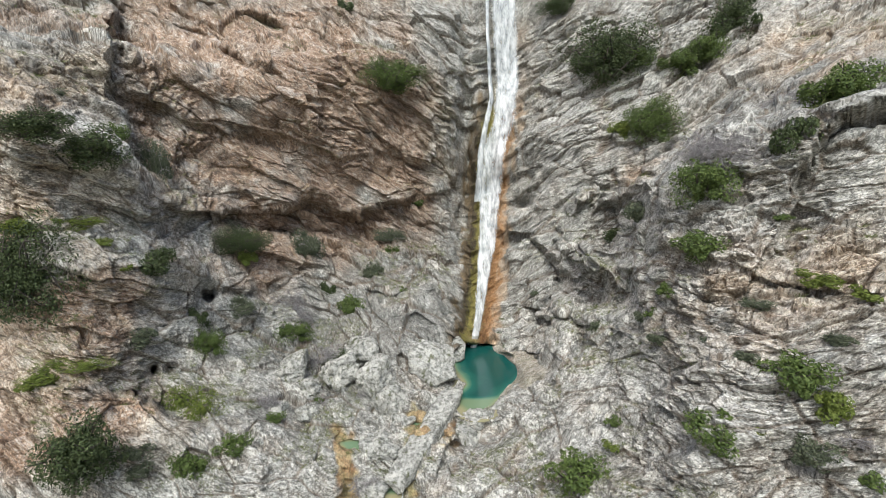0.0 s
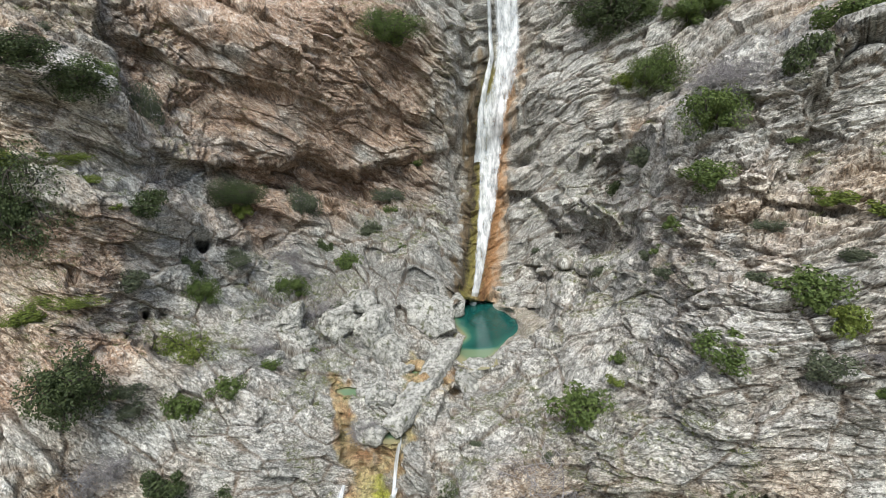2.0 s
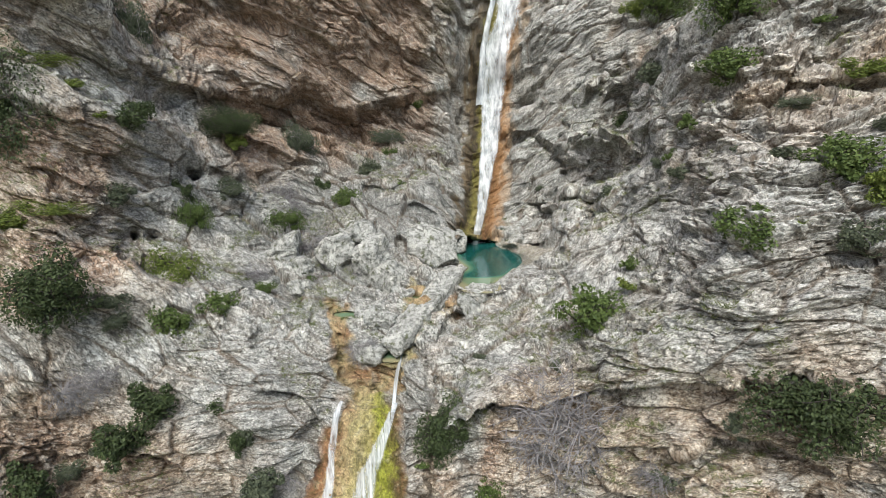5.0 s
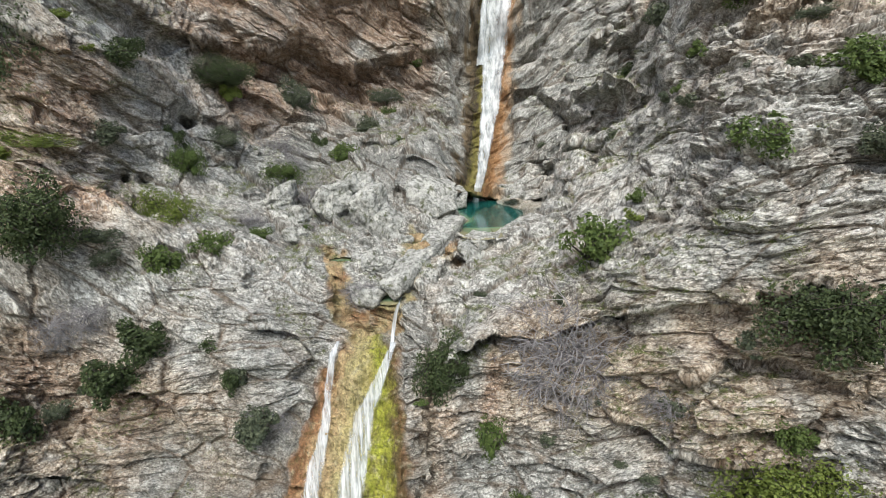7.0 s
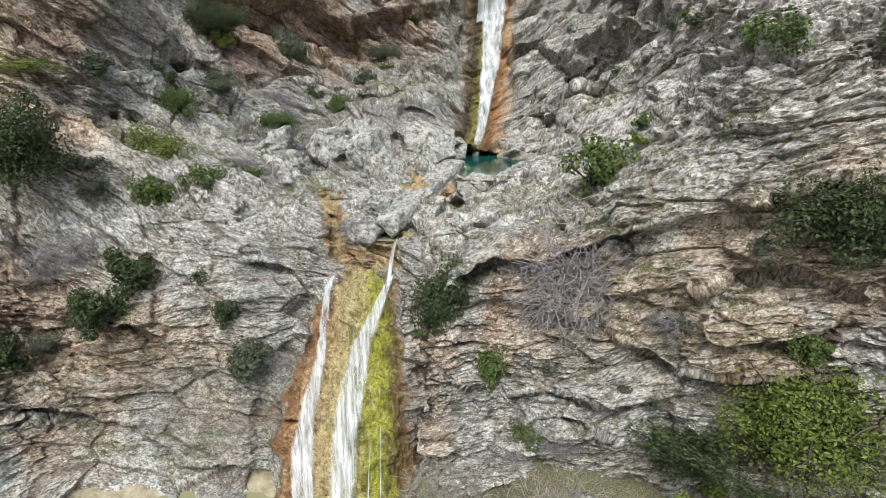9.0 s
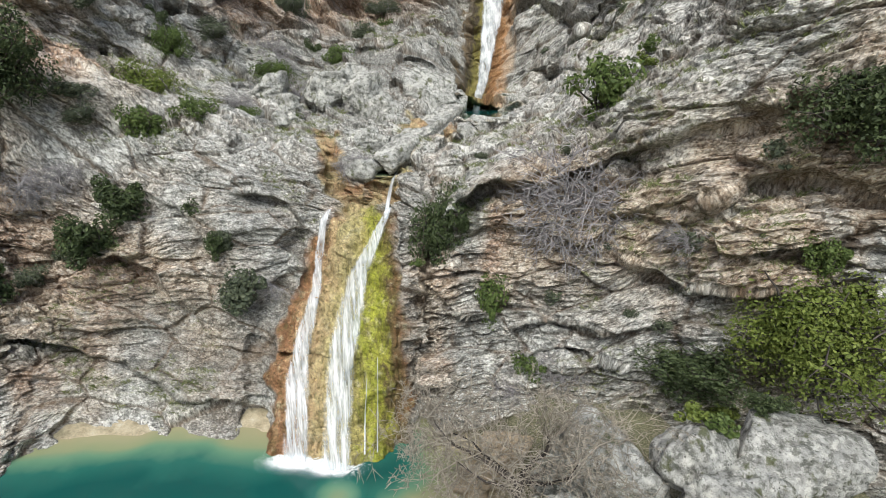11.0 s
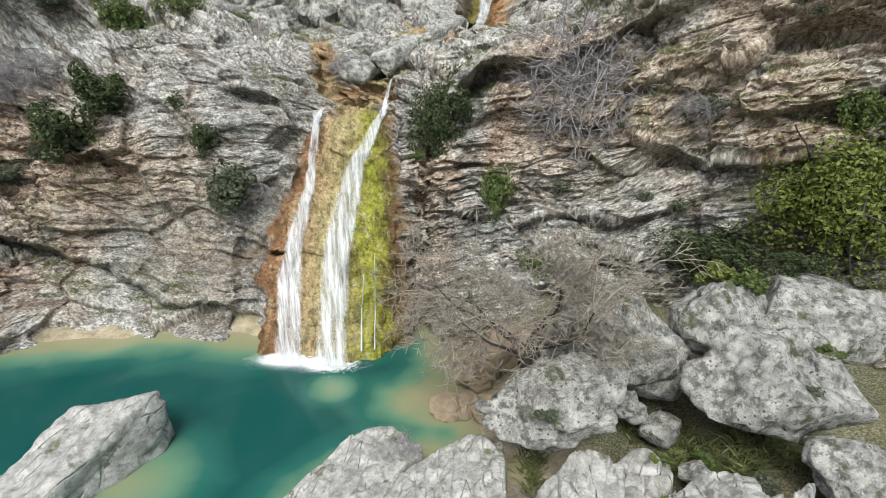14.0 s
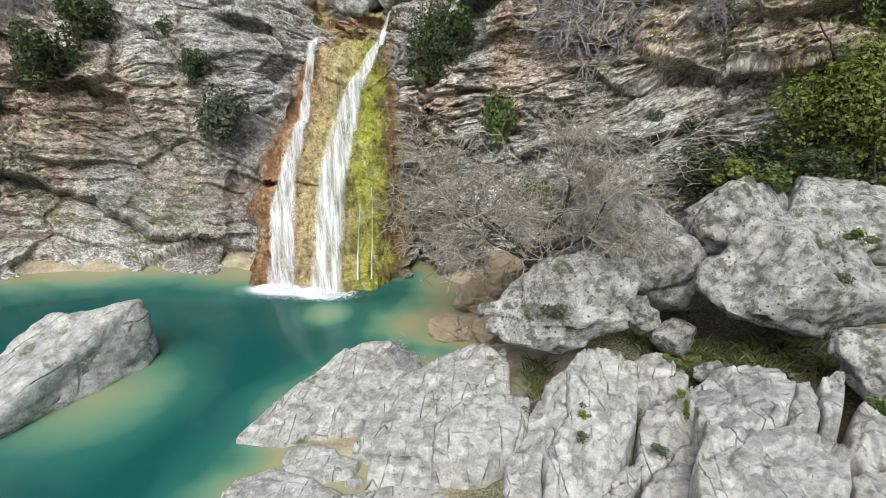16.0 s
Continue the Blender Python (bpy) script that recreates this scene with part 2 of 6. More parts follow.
def spread(rock, foot, th, s):
    out = np.interp(s, *zip(*foot))
    for a, b, wide, high, far in rock:
        out = out + far * np.exp(-((th - a) / wide) ** 2 - ((s - b) / high) ** 2)
    return out


def place(th, s, out):
    a = np.radians(th)
    return np.stack((out * np.sin(a), out * np.cos(a), s - out * FALL), -1)


def cliff(th, s):
    """Where the rock stands, and how it is stained: out, front (on the slope to the right), chute, and the cleft of the upper fall."""
    th, s = np.asarray(th, float).ravel(), np.asarray(s, float).ravel()
    main, front = spread(MAIN, MAIN_FOOT, th, s), spread(RIGHT, RIGHT_FOOT, th, s)
    # the cleft that the upper fall has cut, and its overhanging left lip
    off_l, _ = along(tuple((a * 0.9, b) for a, b in UPPER_FALL), th * 0.9, s)
    cleft = np.exp(-(off_l / 2.3) ** 2) * step(25, 29, s)
    main = main + 2.0 * cleft
    # hollow under the great overhang
    main = main + 2.0 * np.exp(-((th + 19) / 6) ** 2 - ((s - 36.6) / 0.9) ** 2)
    # cave under the left buttress, dark slots beside the upper fall, and small holes
    for a, b, wide, high, far in ((-27.4, 31.3, 0.7, 0.5, 4.5), (-24.5, 30.9, 2.2, 0.35, 1.0), (-0.6, 44.5, 0.8, 4.5, 3.4), (-1.1, 37.0, 0.9, 4.0, 2.4), (5.4, 39.6, 1.1, 0.9, 2.6), (-33.2, 26.5, 0.45, 0.33, 3.0), (-31.6, 26.5, 0.4, 0.2, 2.0), (-32.6, 49.0, 0.4, 0.5, 1.2), (-0.4, 50.5, 0.7, 1.6, 2.6)):
        main = main + far * np.exp(-((th - a) / wide) ** 2 - ((s - b) / high) ** 2)
    # ridge of the left buttress in front of the great wall
    edge, _ = along(tuple((a * 0.7, b) for a, b in BUTTRESS), th * 0.7, s)
    main = main - 0.7 * np.exp(-((edge + 0.9) / 1.1) ** 2) * (edge < 0) - 0.7 * np.exp(-(0.9 / 1.1) ** 2) * np.exp(-(edge / 0.35) ** 2) * (edge >= 0)
    # grey shoulder to the left of the upper pool, and its pinnacle
    main = main - 1.6 * np.exp(-((th + 5.6) / 3.6) ** 2 - ((s - 27.2) / 2.0) ** 2)
    # the chute of the lower fall stands proud, with a groove on each side
    c, _ = along(tuple((a * 0.42, b) for a, b in CHUTE), th * 0.42, s)
    half = np.interp(s, (5, 7, 9, 11, 12.8, 14.8, 16), (3.8, 3.65, 3.4, 3.1, 2.5, 2.0, 1.45))
    ragged = place(th, s, 24 + 0 * s).astype(np.float32)
    chute = step(half + 0.3, half - 0.3, np.abs(c) + 0.4 * lumps(ragged, 1.3, 3, 48) + 0.15) * step(17.2, 15.6, s)
    main = main - 0.7 * np.exp(-(c / half) ** 4) * step(17, 14.5, s) + 0.7 * np.exp(-((np.abs(c) - half - 0.5) / 0.5) ** 2) * step(17, 15, s) - 0.7 * np.exp(-((th + 12.2) / 2.2) ** 2 - ((s - 14.9) / 1.3) ** 2)
    # the travertine swells out in two steps
    main = main - chute * (0.35 * step(12.6, 11.9, s + 0.25 * grain(ragged, 0.9, 49)) + 0.3 * step(14.4, 13.9, s + 0.3 * grain(ragged, 0.7, 50)) - 0.65)
    c_chute = c
    # stream bed above it
    c, _ = along(tuple((a * 0.48, b) for a, b in STREAM), th * 0.48, s)
    b, _ = along(tuple((a * 0.48, b) for a, b in BRANCH), th * 0.48, s)
    main = main + 1.1 * np.maximum(np.exp(-(c / 0.55) ** 2), 0.8 * np.exp(-(b / 0.45) ** 2)) * step(15.6, 17.0, s)
    # basins of the upper pool and of the small pools below it
    wet, a = 0 * s, np.radians(th)
    for outline, z, rim in BASINS:
        level = (s - z) / FALL
        shore = within(outline, level * np.sin(a), level * np.cos(a))
        spot = np.stack((level * np.sin(a), level * np.cos(a), 0 * s), -1).astype(np.float32)
        shore = shore + min(0.6, rim) * 0.6 * lumps(spot, 1.1, 3, 57)
        inside = step(0.0, -0.35, shore)
        main = np.minimum(main, np.where(shore < 6 * rim, level - 0.35 - 0.15 * lumps(spot, 0.8, 3, 59) * step(0, 0.3, shore) + 0.6 * np.clip(shore - 0.3 * rim, 0, 0.5) + 0.93 * np.clip(shore - 0.3 * rim - 0.5, 0, 9), 1e9))
        main = main * (1 - inside) + np.maximum(level + 0.9, main) * inside
        wet = np.maximum(wet, inside)
    p = place(th, s, np.minimum(main, front)).astype(np.float32)
    d, _ = along(tuple((a * 0.45, b) for a, b in RIM), th * 0.45, s)
    d = d + 0.45 * grain(p, 2.2, 41) + 0.25 * grain(p, 0.8, 42)
    front = front + 1.5 * step(1.6, 0.0, d) ** 2 + np.where(d < 0, -4 * d, 0)
    k = 0.35
    h = np.clip(0.5 + 0.5 * (main - front) / k, 0, 1)
    out = main * (1 - h) + front * h - k * h * (1 - h)
    # the edges wander and break off in places
    q = place(th, s, out).astype(np.float32)
    wander = 0.28 * grain(q, 1.6, 43) + 0.14 * grain(q, 0.5, 44)
    for points, deep, reach, rim in SCARPS:
        ends = np.array(points)
        n = np.flatnonzero((th > ends[:, 0].min() - 10 * reach) & (th < ends[:, 0].max() + 10 * reach) & (s > ends[:, 1].min() - 5 * reach) & (s < ends[:, 1].max() + 5 * reach))
        e, _ = along(tuple((a * 0.5, b) for a, b in points), th[n] * 0.5, s[n])
        e = e + wander[n] * min(1.0, reach)
        worn = np.clip(0.75 + 0.6 * grain(q[n], 3.0, 45 + len(points)), 0.15, 1.2)
        inside = step(0.0, 1.0, np.minimum(*(np.hypot((th[n] - a) * 0.5, s[n] - b) for a, b in (points[0], points[-1]))))
        cut = np.where(e < 0, np.exp(np.minimum(e, 0) / reach) * step(0.0, -0.12, e), -rim * np.exp(-np.maximum(e, 0) / reach))
        out[n] += deep * worn * inside * cut
    across = np.where(s < 16.4, np.clip(c_chute / half, -1, 1), np.clip(-0.45 + 0.3 * grain(q, 0.8, 40), -0.8, 0.2))
    return out, h, chute, cleft, wet, across, off_l


# massive rock that the weather has left smooth: th, s, width, height, how much
MASSIVE = ((-33, 11.8, 8, 2.6, 0.6), (-20, 13, 4, 3, 0.6), (-25, 17.2, 9, 3, 0.9), (-26, 10.5, 7, 2, 0.85), (-38, 9, 7, 1.8, 0.8), (5, 14, 4, 2.6, 0.85), (6, 9.2, 6, 2, 0.5), (-6, 29, 6, 4, 0.75), (9, 38, 3.5, 8, 0.5),
           (11, 21.3, 8, 2.5, 0.75), (31, 46, 7, 5, 0.6), (-20, 40.5, 8, 2.5, 0.6), (34.5, 37.5, 4, 2.5, 0.8), (-30, 37, 4, 3, 0.4), (29, 22, 5, 2, 0.5), (-36, 21, 6, 1.6, 0.5), (17, 12.6, 5, 1.5, 0.5))


def calm(th, s):
    return np.clip(sum(much * np.exp(-((th - a) / w) ** 2 - ((s - b) / v) ** 2) for a, b, w, v, much in MASSIVE), 0, 0.9)


def cells(p, size, seed, soft=0.14):
    """Broken blocks: for each point a number of its own block, a slope of the block, both running over into the next block in a short bevel, and the way to the edge."""
    q = (p / np.asarray(size, np.float32)).astype(np.float32)
    i = np.floor(q - 0.5).astype(np.int64)
    near, next_ = np.full(len(q), 9.0, np.float32), np.full(len(q), 9.0, np.float32)
    own, slope, own_b, slope_b = (np.zeros(len(q), np.float32) for k in range(4))
    for a in (0, 1):
        for b in (0, 1):
            for c in (0, 1):
                x, y, z = i[:, 0] + a, i[:, 1] + b, i[:, 2] + c
                dx, dy, dz = (q[:, k] - v - 0.5 - 0.42 * hash01(x, y, z, seed + k) for k, v in enumerate((x, y, z)))
                d = np.sqrt(dx * dx + dy * dy + dz * dz)
                h = hash01(x, y, z, seed + 5)
                g = dx * hash01(x, y, z, seed + 6) + dz * hash01(x, y, z, seed + 7) + dy * h
                m = d < near
                m2 = ~m & (d < next_)
                own_b, slope_b = np.where(m, own, np.where(m2, h, own_b)), np.where(m, slope, np.where(m2, g, slope_b))
                next_ = np.where(m, near, np.where(m2, d, next_))
                near, own, slope = np.where(m, d, near), np.where(m, h, own), np.where(m, g, slope)
    edge = next_ - near
    w = 0.5 * (1 - np.clip(edge / soft, 0, 1))
    return own * (1 - w) + own_b * w, slope * (1 - w) + slope_b * w, edge


def bedding(p, front):
    """Height across the beds: they run down to the right on the left wall, down to the left beyond the upper fall, and nearly level in front."""
    x, y, z = p[:, 0], p[:, 1], p[:, 2]
    tilt = 0.06 + 0.44 * step(5, 14, z)
    main = np.where(x < 0, tilt * (x + 13) - 6.5, -0.55 * x)
    low = -0.12 * x - 0.22 * np.clip(x - 5, 0, 99)
    return z + main * (1 - front) + low * front + 0.12 * y + 0.6 * grain(p, 8.0, 3) + 0.16 * grain(p, 2.4, 4)


def relief(th, s, out, front, chute, cleft, wet, coarse=0.0):
    """Beds, blocks and cracks, in metres towards the gorge; also the tone of each block, the height across the beds,
    and where cracks and recesses under the beds lie.
    """
    p = place(th, s, out).astype(np.float32)
    x, y = p[:, 0], p[:, 1]
    front = np.round(front)
    h = bedding(p, front)
    deep = step(33, 42, y)
    smooth = calm(th, s)
    near = step(36, 22, y)
    b = np.stack((x + 0.3 * h, y, h), -1).astype(np.float32)
    b = b + 0.10 * np.stack((grain(p, 0.6, 15), grain(p, 0.6, 16), 0.4 * grain(p, 0.6, 17)), -1)
    # bevels as wide as the sheet's mesh can show
    own1, slope1, edge1 = cells(b, (3.4, 3.4, 1.5), 101, np.maximum(0.06, 0.9 * coarse))
    own2, slope2, edge2 = cells(b / (1 + 0.5 * deep[:, None]), (1.25, 1.25, 0.42), 111, np.maximum(0.10, 2.6 * coarse))
    own3, slope3, edge3 = cells(b, (0.46, 0.46, 0.16), 121, np.maximum(0.2, 6.0 * coarse))
    # where the sheet lies edge-on its mesh is too coarse for the small blocks
    fine2, fine3 = 1 - step(0.16, 0.32, coarse), 1 - step(0.07, 0.13, coarse)
    own2, slope2, own3, slope3 = own2 * fine2, slope2 * fine2, own3 * fine3, slope3 * fine3
    # massive smooth rock in places, thin plates in others
    broken = step(-0.45, 0.5, grain(p, 6.0, 25) + 0.4 * grain(p, 2.0, 26) + 0.2 * front) * (1 - smooth)
    # beds that jut out at their lower edge and lean back above it
    shelves, lip = 0, np.zeros(len(p))
    for thick, far, seed, most in ((2.1, 0.42, 171, 0.4), (0.9, 0.34, 141, 0.25), (0.38, 0.20, 151, 0.15), (0.16, 0.085, 161, 0.08)):
        t = h / thick + 0.55 * grain(p, (2.5 * thick, 2.5 * thick, 1.2 * thick), seed) + 0.2 * grain(p, 0.8 * thick, seed + 3)
        k = np.floor(t)
        lay = np.stack((x / (3 * thick), y / (3 * thick), k + 0.5), -1).astype(np.float32)
        much = np.clip(0.30 + 1.1 * grain(lay, (1, 1, 1.7), seed + 1), 0, 1.15)
        f = t - k
        soft = np.clip(0.6 * coarse / thick, 0.07, 0.3)
        shown = 1 - step(0.5 * most, most, coarse)
        shelves = shelves + far * much * np.minimum(f / soft, (1 - f) / (1 - soft)) * shown
        lip = np.maximum(lip, much * step(0.16, 0.0, np.minimum(f, 1 - f)) * (f > 0.5) * shown)
    shelves = shelves * (0.25 + 0.55 * step(-0.35, 0.35, grain(p, 5.0, 25))) * (1 - 0.7 * smooth)
    ledge = grain(b, (7.0, 7.0, 1.5), 14)
    thin = 0.5 - np.abs(grain(b, (2.0, 2.0, 0.26), 12))
    crack = np.maximum(np.maximum(step(0.06, 0.0, edge1), 0.7 * step(0.10, 0.0, edge2) * broken), 0.45 * lip * (1 - smooth))
    rough = (1 - 0.85 * chute) * (1 - 0.6 * cleft) * (1 - 0.9 * wet)
    size = 1 + 0.35 * deep
    split = np.maximum(0.07, 1.0 * coarse)
    up = 0.36 * lumps(p, 4.0, 3, 21) + 0.26 * ledge + (1 - 0.5 * smooth) * (0.28 * own1 + 0.55 * slope1) + 0.07 * lumps(p, 1.1, 3, 27)
    up = up + (0.3 + 0.7 * broken) * (0.15 * own2 + 0.33 * slope2 + (0.5 + 0.5 * near) * (0.09 * own3 + 0.20 * slope3 + 0.12 * thin * fine3))
    up = up + 0.035 * grain(p, 0.26, 28) * fine3 + 0.025 * grain(p, 0.12, 29) * (1 - step(0.035, 0.06, coarse))
    up = up - 0.18 * step(split, 0.0, edge1) * fine2 * (1 - 0.5 * smooth) - 0.10 * step(0.11, 0, edge2) * broken * fine2 + shelves
    flutes = 0.12 * grain(p, (0.35, 0.35, 2.0), 31) + 0.36 * grain(p, (0.9, 0.9, 1.3), 32) + 0.07 * grain(p, (0.12, 0.12, 0.5), 33) + 0.12 * lumps(p, 0.6, 3, 34)
    return size * up * rough + (chute + 0.6 * cleft) * flutes, np.clip(0.5 + 0.22 * own1 + 0.22 * own2 + 0.16 * own3, 0, 1), h, crack * rough


OCHRE, PALE, RED, CRUST = [], [], [], []


def stain(kind, th, s, wide, high, much):
    kind.append((th, s, wide, high, much))


# iron stain: the great wall, patches of the left flank, the lower cliffs, the wall at the upper right
stain(OCHRE, -20, 48, 13, 9, 1.0)
stain(OCHRE, -9, 43, 6, 4, 0.75)
stain(OCHRE, -18, 36, 12, 4, 0.45)
stain(OCHRE, -42, 43, 5, 4, 0.8)
stain(OCHRE, -41, 28, 6, 2.4, 0.8)
stain(OCHRE, -36, 25, 6, 1.6, 0.55)
stain(OCHRE, -44, 17, 5, 3.5, 0.9)
stain(OCHRE, -38, 12.5, 6, 2.0, 0.9)
stain(OCHRE, -40, 8.7, 8, 1.2, 0.5)
stain(OCHRE, 30, 48, 8, 5, 0.7)
stain(OCHRE, 17, 41, 3, 2, 0.7)
stain(OCHRE, 20, 15.5, 14, 2.4, 0.8)
stain(OCHRE, 30, 12, 10, 3, 0.6)
stain(OCHRE, 33, 19, 6, 3, 0.5)
stain(OCHRE, 5, 14, 3, 3, 0.6)
stain(OCHRE, -3, 11, 2.4, 4, 0.5)
stain(OCHRE, 27, 31, 7, 2.5, 0.3)
stain(OCHRE, -38, 36, 6, 2.5, 0.5)
stain(OCHRE, -34, 22.5, 5, 1.5, 0.4)
stain(OCHRE, -24, 12, 5, 2, 0.35)
stain(OCHRE, 14, 14, 8, 3, 0.6)
stain(OCHRE, 24, 18, 10, 2.5, 0.5)
stain(OCHRE, 37, 15, 10, 5, 0.6)
stain(OCHRE, 8, 17.5, 5, 2, 0.4)
stain(OCHRE, -45, 27, 5, 4, 0.7)
stain(OCHRE, -31, 14, 8, 2.5, 0.45)
stain(OCHRE, -43, 35, 4, 3, 0.6)
stain(OCHRE, -42, 31, 6, 2.5, 0.5)
stain(OCHRE, -36, 17, 4, 2, 0.6)
stain(OCHRE, -27, 9.5, 5, 1.6, 0.5)
stain(OCHRE, -4.5, 12.5, 2.5, 3, 0.6)
# old dark crust of lichen; the high corners at left and right are simply darkened
stain(CRUST, -9, 29, 8, 5, 1.0)
stain(CRUST, -20, 25, 9, 3.5, 0.9)
stain(CRUST, -42, 51, 8, 6, 0.6)
stain(CRUST, -23, 17.5, 9, 2.5, 0.35)
stain(CRUST, 2, 36, 9, 6, 0.45)
stain(CRUST, 30, 46, 9, 6, 0.7)
stain(CRUST, -26, 10, 6, 2, 0.4)
stain(CRUST, -31, 12, 12, 4, 0.45)
# rawest red-orange where rock has lately broken away
stain(RED, -36, 14.0, 4, 1.1, 1.0)
stain(RED, -44, 17, 4, 2, 0.8)
stain(RED, -40, 30, 5, 2, 0.6)
stain(RED, -36, 31.5, 4, 1.6, 0.5)
stain(RED, -43, 24, 4, 2, 0.7)
stain(RED, -34, 24.8, 4, 0.8, 0.6)
stain(RED, -42, 28, 5, 1.5, 0.7)
stain(RED, -38, 25.5, 4, 1, 0.6)
stain(RED, -41, 36, 4, 1.5, 0.5)
stain(RED, 3, 14.3, 1.3, 1.8, 0.8)
stain(RED, -2.5, 10.6, 1.5, 1.4, 0.8)
stain(RED, 17, 40.5, 2, 1.5, 0.9)
stain(RED, -41, 10.6, 5, 0.9, 0.6)
stain(RED, 31, 49, 5, 2.5, 0.4)
stain(OCHRE, -36, 14, 6, 1.4, 0.8)
stain(OCHRE, -40, 30, 6, 3, 0.5)
stain(OCHRE, 26, 30, 8, 2.5, 0.35)
stain(OCHRE, 3, 14.3, 1.8, 2, 0.6)
stain(OCHRE, 34, 33, 5, 2, 0.4)
# pale limestone; some patches also lighten the colour where the relief shades too much
stain(PALE, -38, 33, 8, 8, 0.6)
stain(PALE, -36, 27, 5, 5, 0.4)
# these two brighten the left flank's colour against its own shading
stain(PALE, -45, 32, 7, 6, 0.5)
stain(PALE, -32, 35, 6, 4, 0.5)
stain(PALE, -36, 20, 8, 4, 0.4)
stain(PALE, 12, 23, 14, 5, 0.5)
stain(PALE, 28, 33, 10, 4, 0.4)
stain(PALE, -22, 18, 8, 4, 0.5)
stain(PALE, 9, 31, 5, 4, 0.5)
stain(PALE, -32, 31, 5, 4, 0.5)
# brightens the right slope's colour against the shading of its relief
stain(PALE, 31, 29, 8, 5, 0.6)
stain(PALE, -37, 31, 6, 5, 0.4)
stain(PALE, 11, 46, 4, 7, 0.45)


def great_wall(p):
    """Where the orange wall behind the ledge is."""
    q = p[:, 1] + 1.5 * grain(p, 4.0, 45)
    return step(35.5, 38.5, q - 0.12 * (p[:, 0] + 15)) * step(-2.0, -5.5, p[:, 0] + 0.8 * grain(p, 2.5, 46)) * step(15.5, 18, p[:, 2] + grain(p, 2.0, 47))


def blotch(kind, th, s, p, seed):
    m = sum(much * np.exp(-((th - a) / w) ** 2 - ((s - b) / h) ** 2) for a, b, w, h, much in kind)
    return np.clip(1.15 * m * (1 + 0.9 * lumps(p, 3.0, 3, seed)) + 0.3 * lumps(p, 1.6, 3, seed + 5) - 0.06, 0, 1)


# plan of the basin below: the edge of the bank on the right, and of the far shore
BANK = ((-0.6, 22), (-0.4, 18.6), (0.2, 17.0), (-1.2, 15.2), (0.3, 14.2), (0.6, 12.8), (-1.4, 12.4), (-2.6, 11.6), (-3.3, 10.6), (-3.3, 9.6), (-3.0, 8.8), (-3.3, 7.4), (-4.4, 5.0), (-7.0, 2.0), (-30, 0.0), (-60, 0.0))
FAR_SHORE = ((-40, 16.5), (-17, 17.9), (-12.5, 19.1), (-10, 19.4), (-8, 19.2), (-7, 20.5), (-0.6, 20.5))


def ground(x, y):
    """Height of the basin's floor and of the bank."""
    p = np.stack((x, y, 0 * x), -1).astype(np.float32)
    d = -within(BANK + ((-60, -99), (99, -99), (99, 40), (-0.6, 40), BANK[0]), x, y)
    d = d + 0.35 * grain(p, 1.6, 51) + 0.15 * grain(p, 0.5, 52)
    e, _ = along(FAR_SHORE, x, y)
    e = -e + 0.3 * grain(p, 1.5, 53)
    land = step(0, 3.5, d) * 0.2 + 0.08 * np.clip(x + 2, 0, 14) * step(0, 5, d) + 0.16 * np.clip(y - 12.5, 0, 8) * step(0, 3, d)
    shelf = -0.3 * np.clip(-d, 0, 1.0) - 1.2 * np.clip(-d - 0.8, 0, 2.2)
    beach = -0.28 * np.clip(e, 0, 1.2) - 0.9 * np.clip(e - 1.0, 0, 3)
    z = np.where(d > 0, land, np.maximum(-2.6, np.maximum(shelf, beach)))
    # sand heaped round the block in the pool and under the fall
    for a, b, wide, top in ((-8.9, 11.0, 2.3, -0.35), (-10.6, 8.6, 1.2, -0.5), (-4.3, 15.6, 0.9, -0.45)):
        z = np.maximum(z, top - 1.1 * (np.hypot(x - a, y - b) / wide) ** 2)
    z = z + np.where(e < 0, 0.25 * np.clip(-e, 0, 1), 0) * (d < 0)
    return z + 0.10 * lumps(p, 1.1, 3, 55) * np.where(d > 0, 1.3, 0.5)
# ---- end of arithmetic ----


# ---- materials ----
def shader(name):
    m = bpy.data.materials.new(name)
    m.use_nodes = True
    return m, m.node_tree.nodes, m.node_tree.links, m.node_tree.nodes["Principled BSDF"]


def noise_node(nodes, links, scale, detail=6.0, rough=0.6, vector=None):
    n = nodes.new("ShaderNodeTexNoise")
    n.inputs["Scale"].default_value, n.inputs["Detail"].default_value, n.inputs["Roughness"].default_value = scale, detail, rough
    if vector:
        links.new(vector, n.inputs["Vector"])
    return n.outputs["Fac"]


def ramp(nodes, links, fac, *stops):
    n = nodes.new("ShaderNodeValToRGB")
    while len(n.color_ramp.elements) < len(stops):
        n.color_ramp.elements.new(0.5)
    for e, (at, c) in zip(n.color_ramp.elements, stops):
        e.position, e.color = at, (*c, 1) if len(c) == 3 else c
    links.new(fac, n.inputs["Fac"])
    return n.outputs["Color"]


def mix(nodes, links, fac, a, b, how="MIX"):
    n = nodes.new("ShaderNodeMix")
    n.data_type, n.blend_type = "RGBA", how
    for key, v in ((0, fac), (6, a), (7, b)):
        if isinstance(v, bpy.types.NodeSocket):
            links.new(v, n.inputs[key])
        else:
            n.inputs[key].default_value = v if key == 0 else (*v, 1)
    return n.outputs[2]


def maths(nodes, links, how, a, b=0.5):
    n = nodes.new("ShaderNodeMath")
    n.operation, n.use_clamp = how, True
    for i, v in enumerate((a, b)):
        if isinstance(v, bpy.types.NodeSocket):
            links.new(v, n.inputs[i])
        else:
            n.inputs[i].default_value = v
    return n.outputs[0]


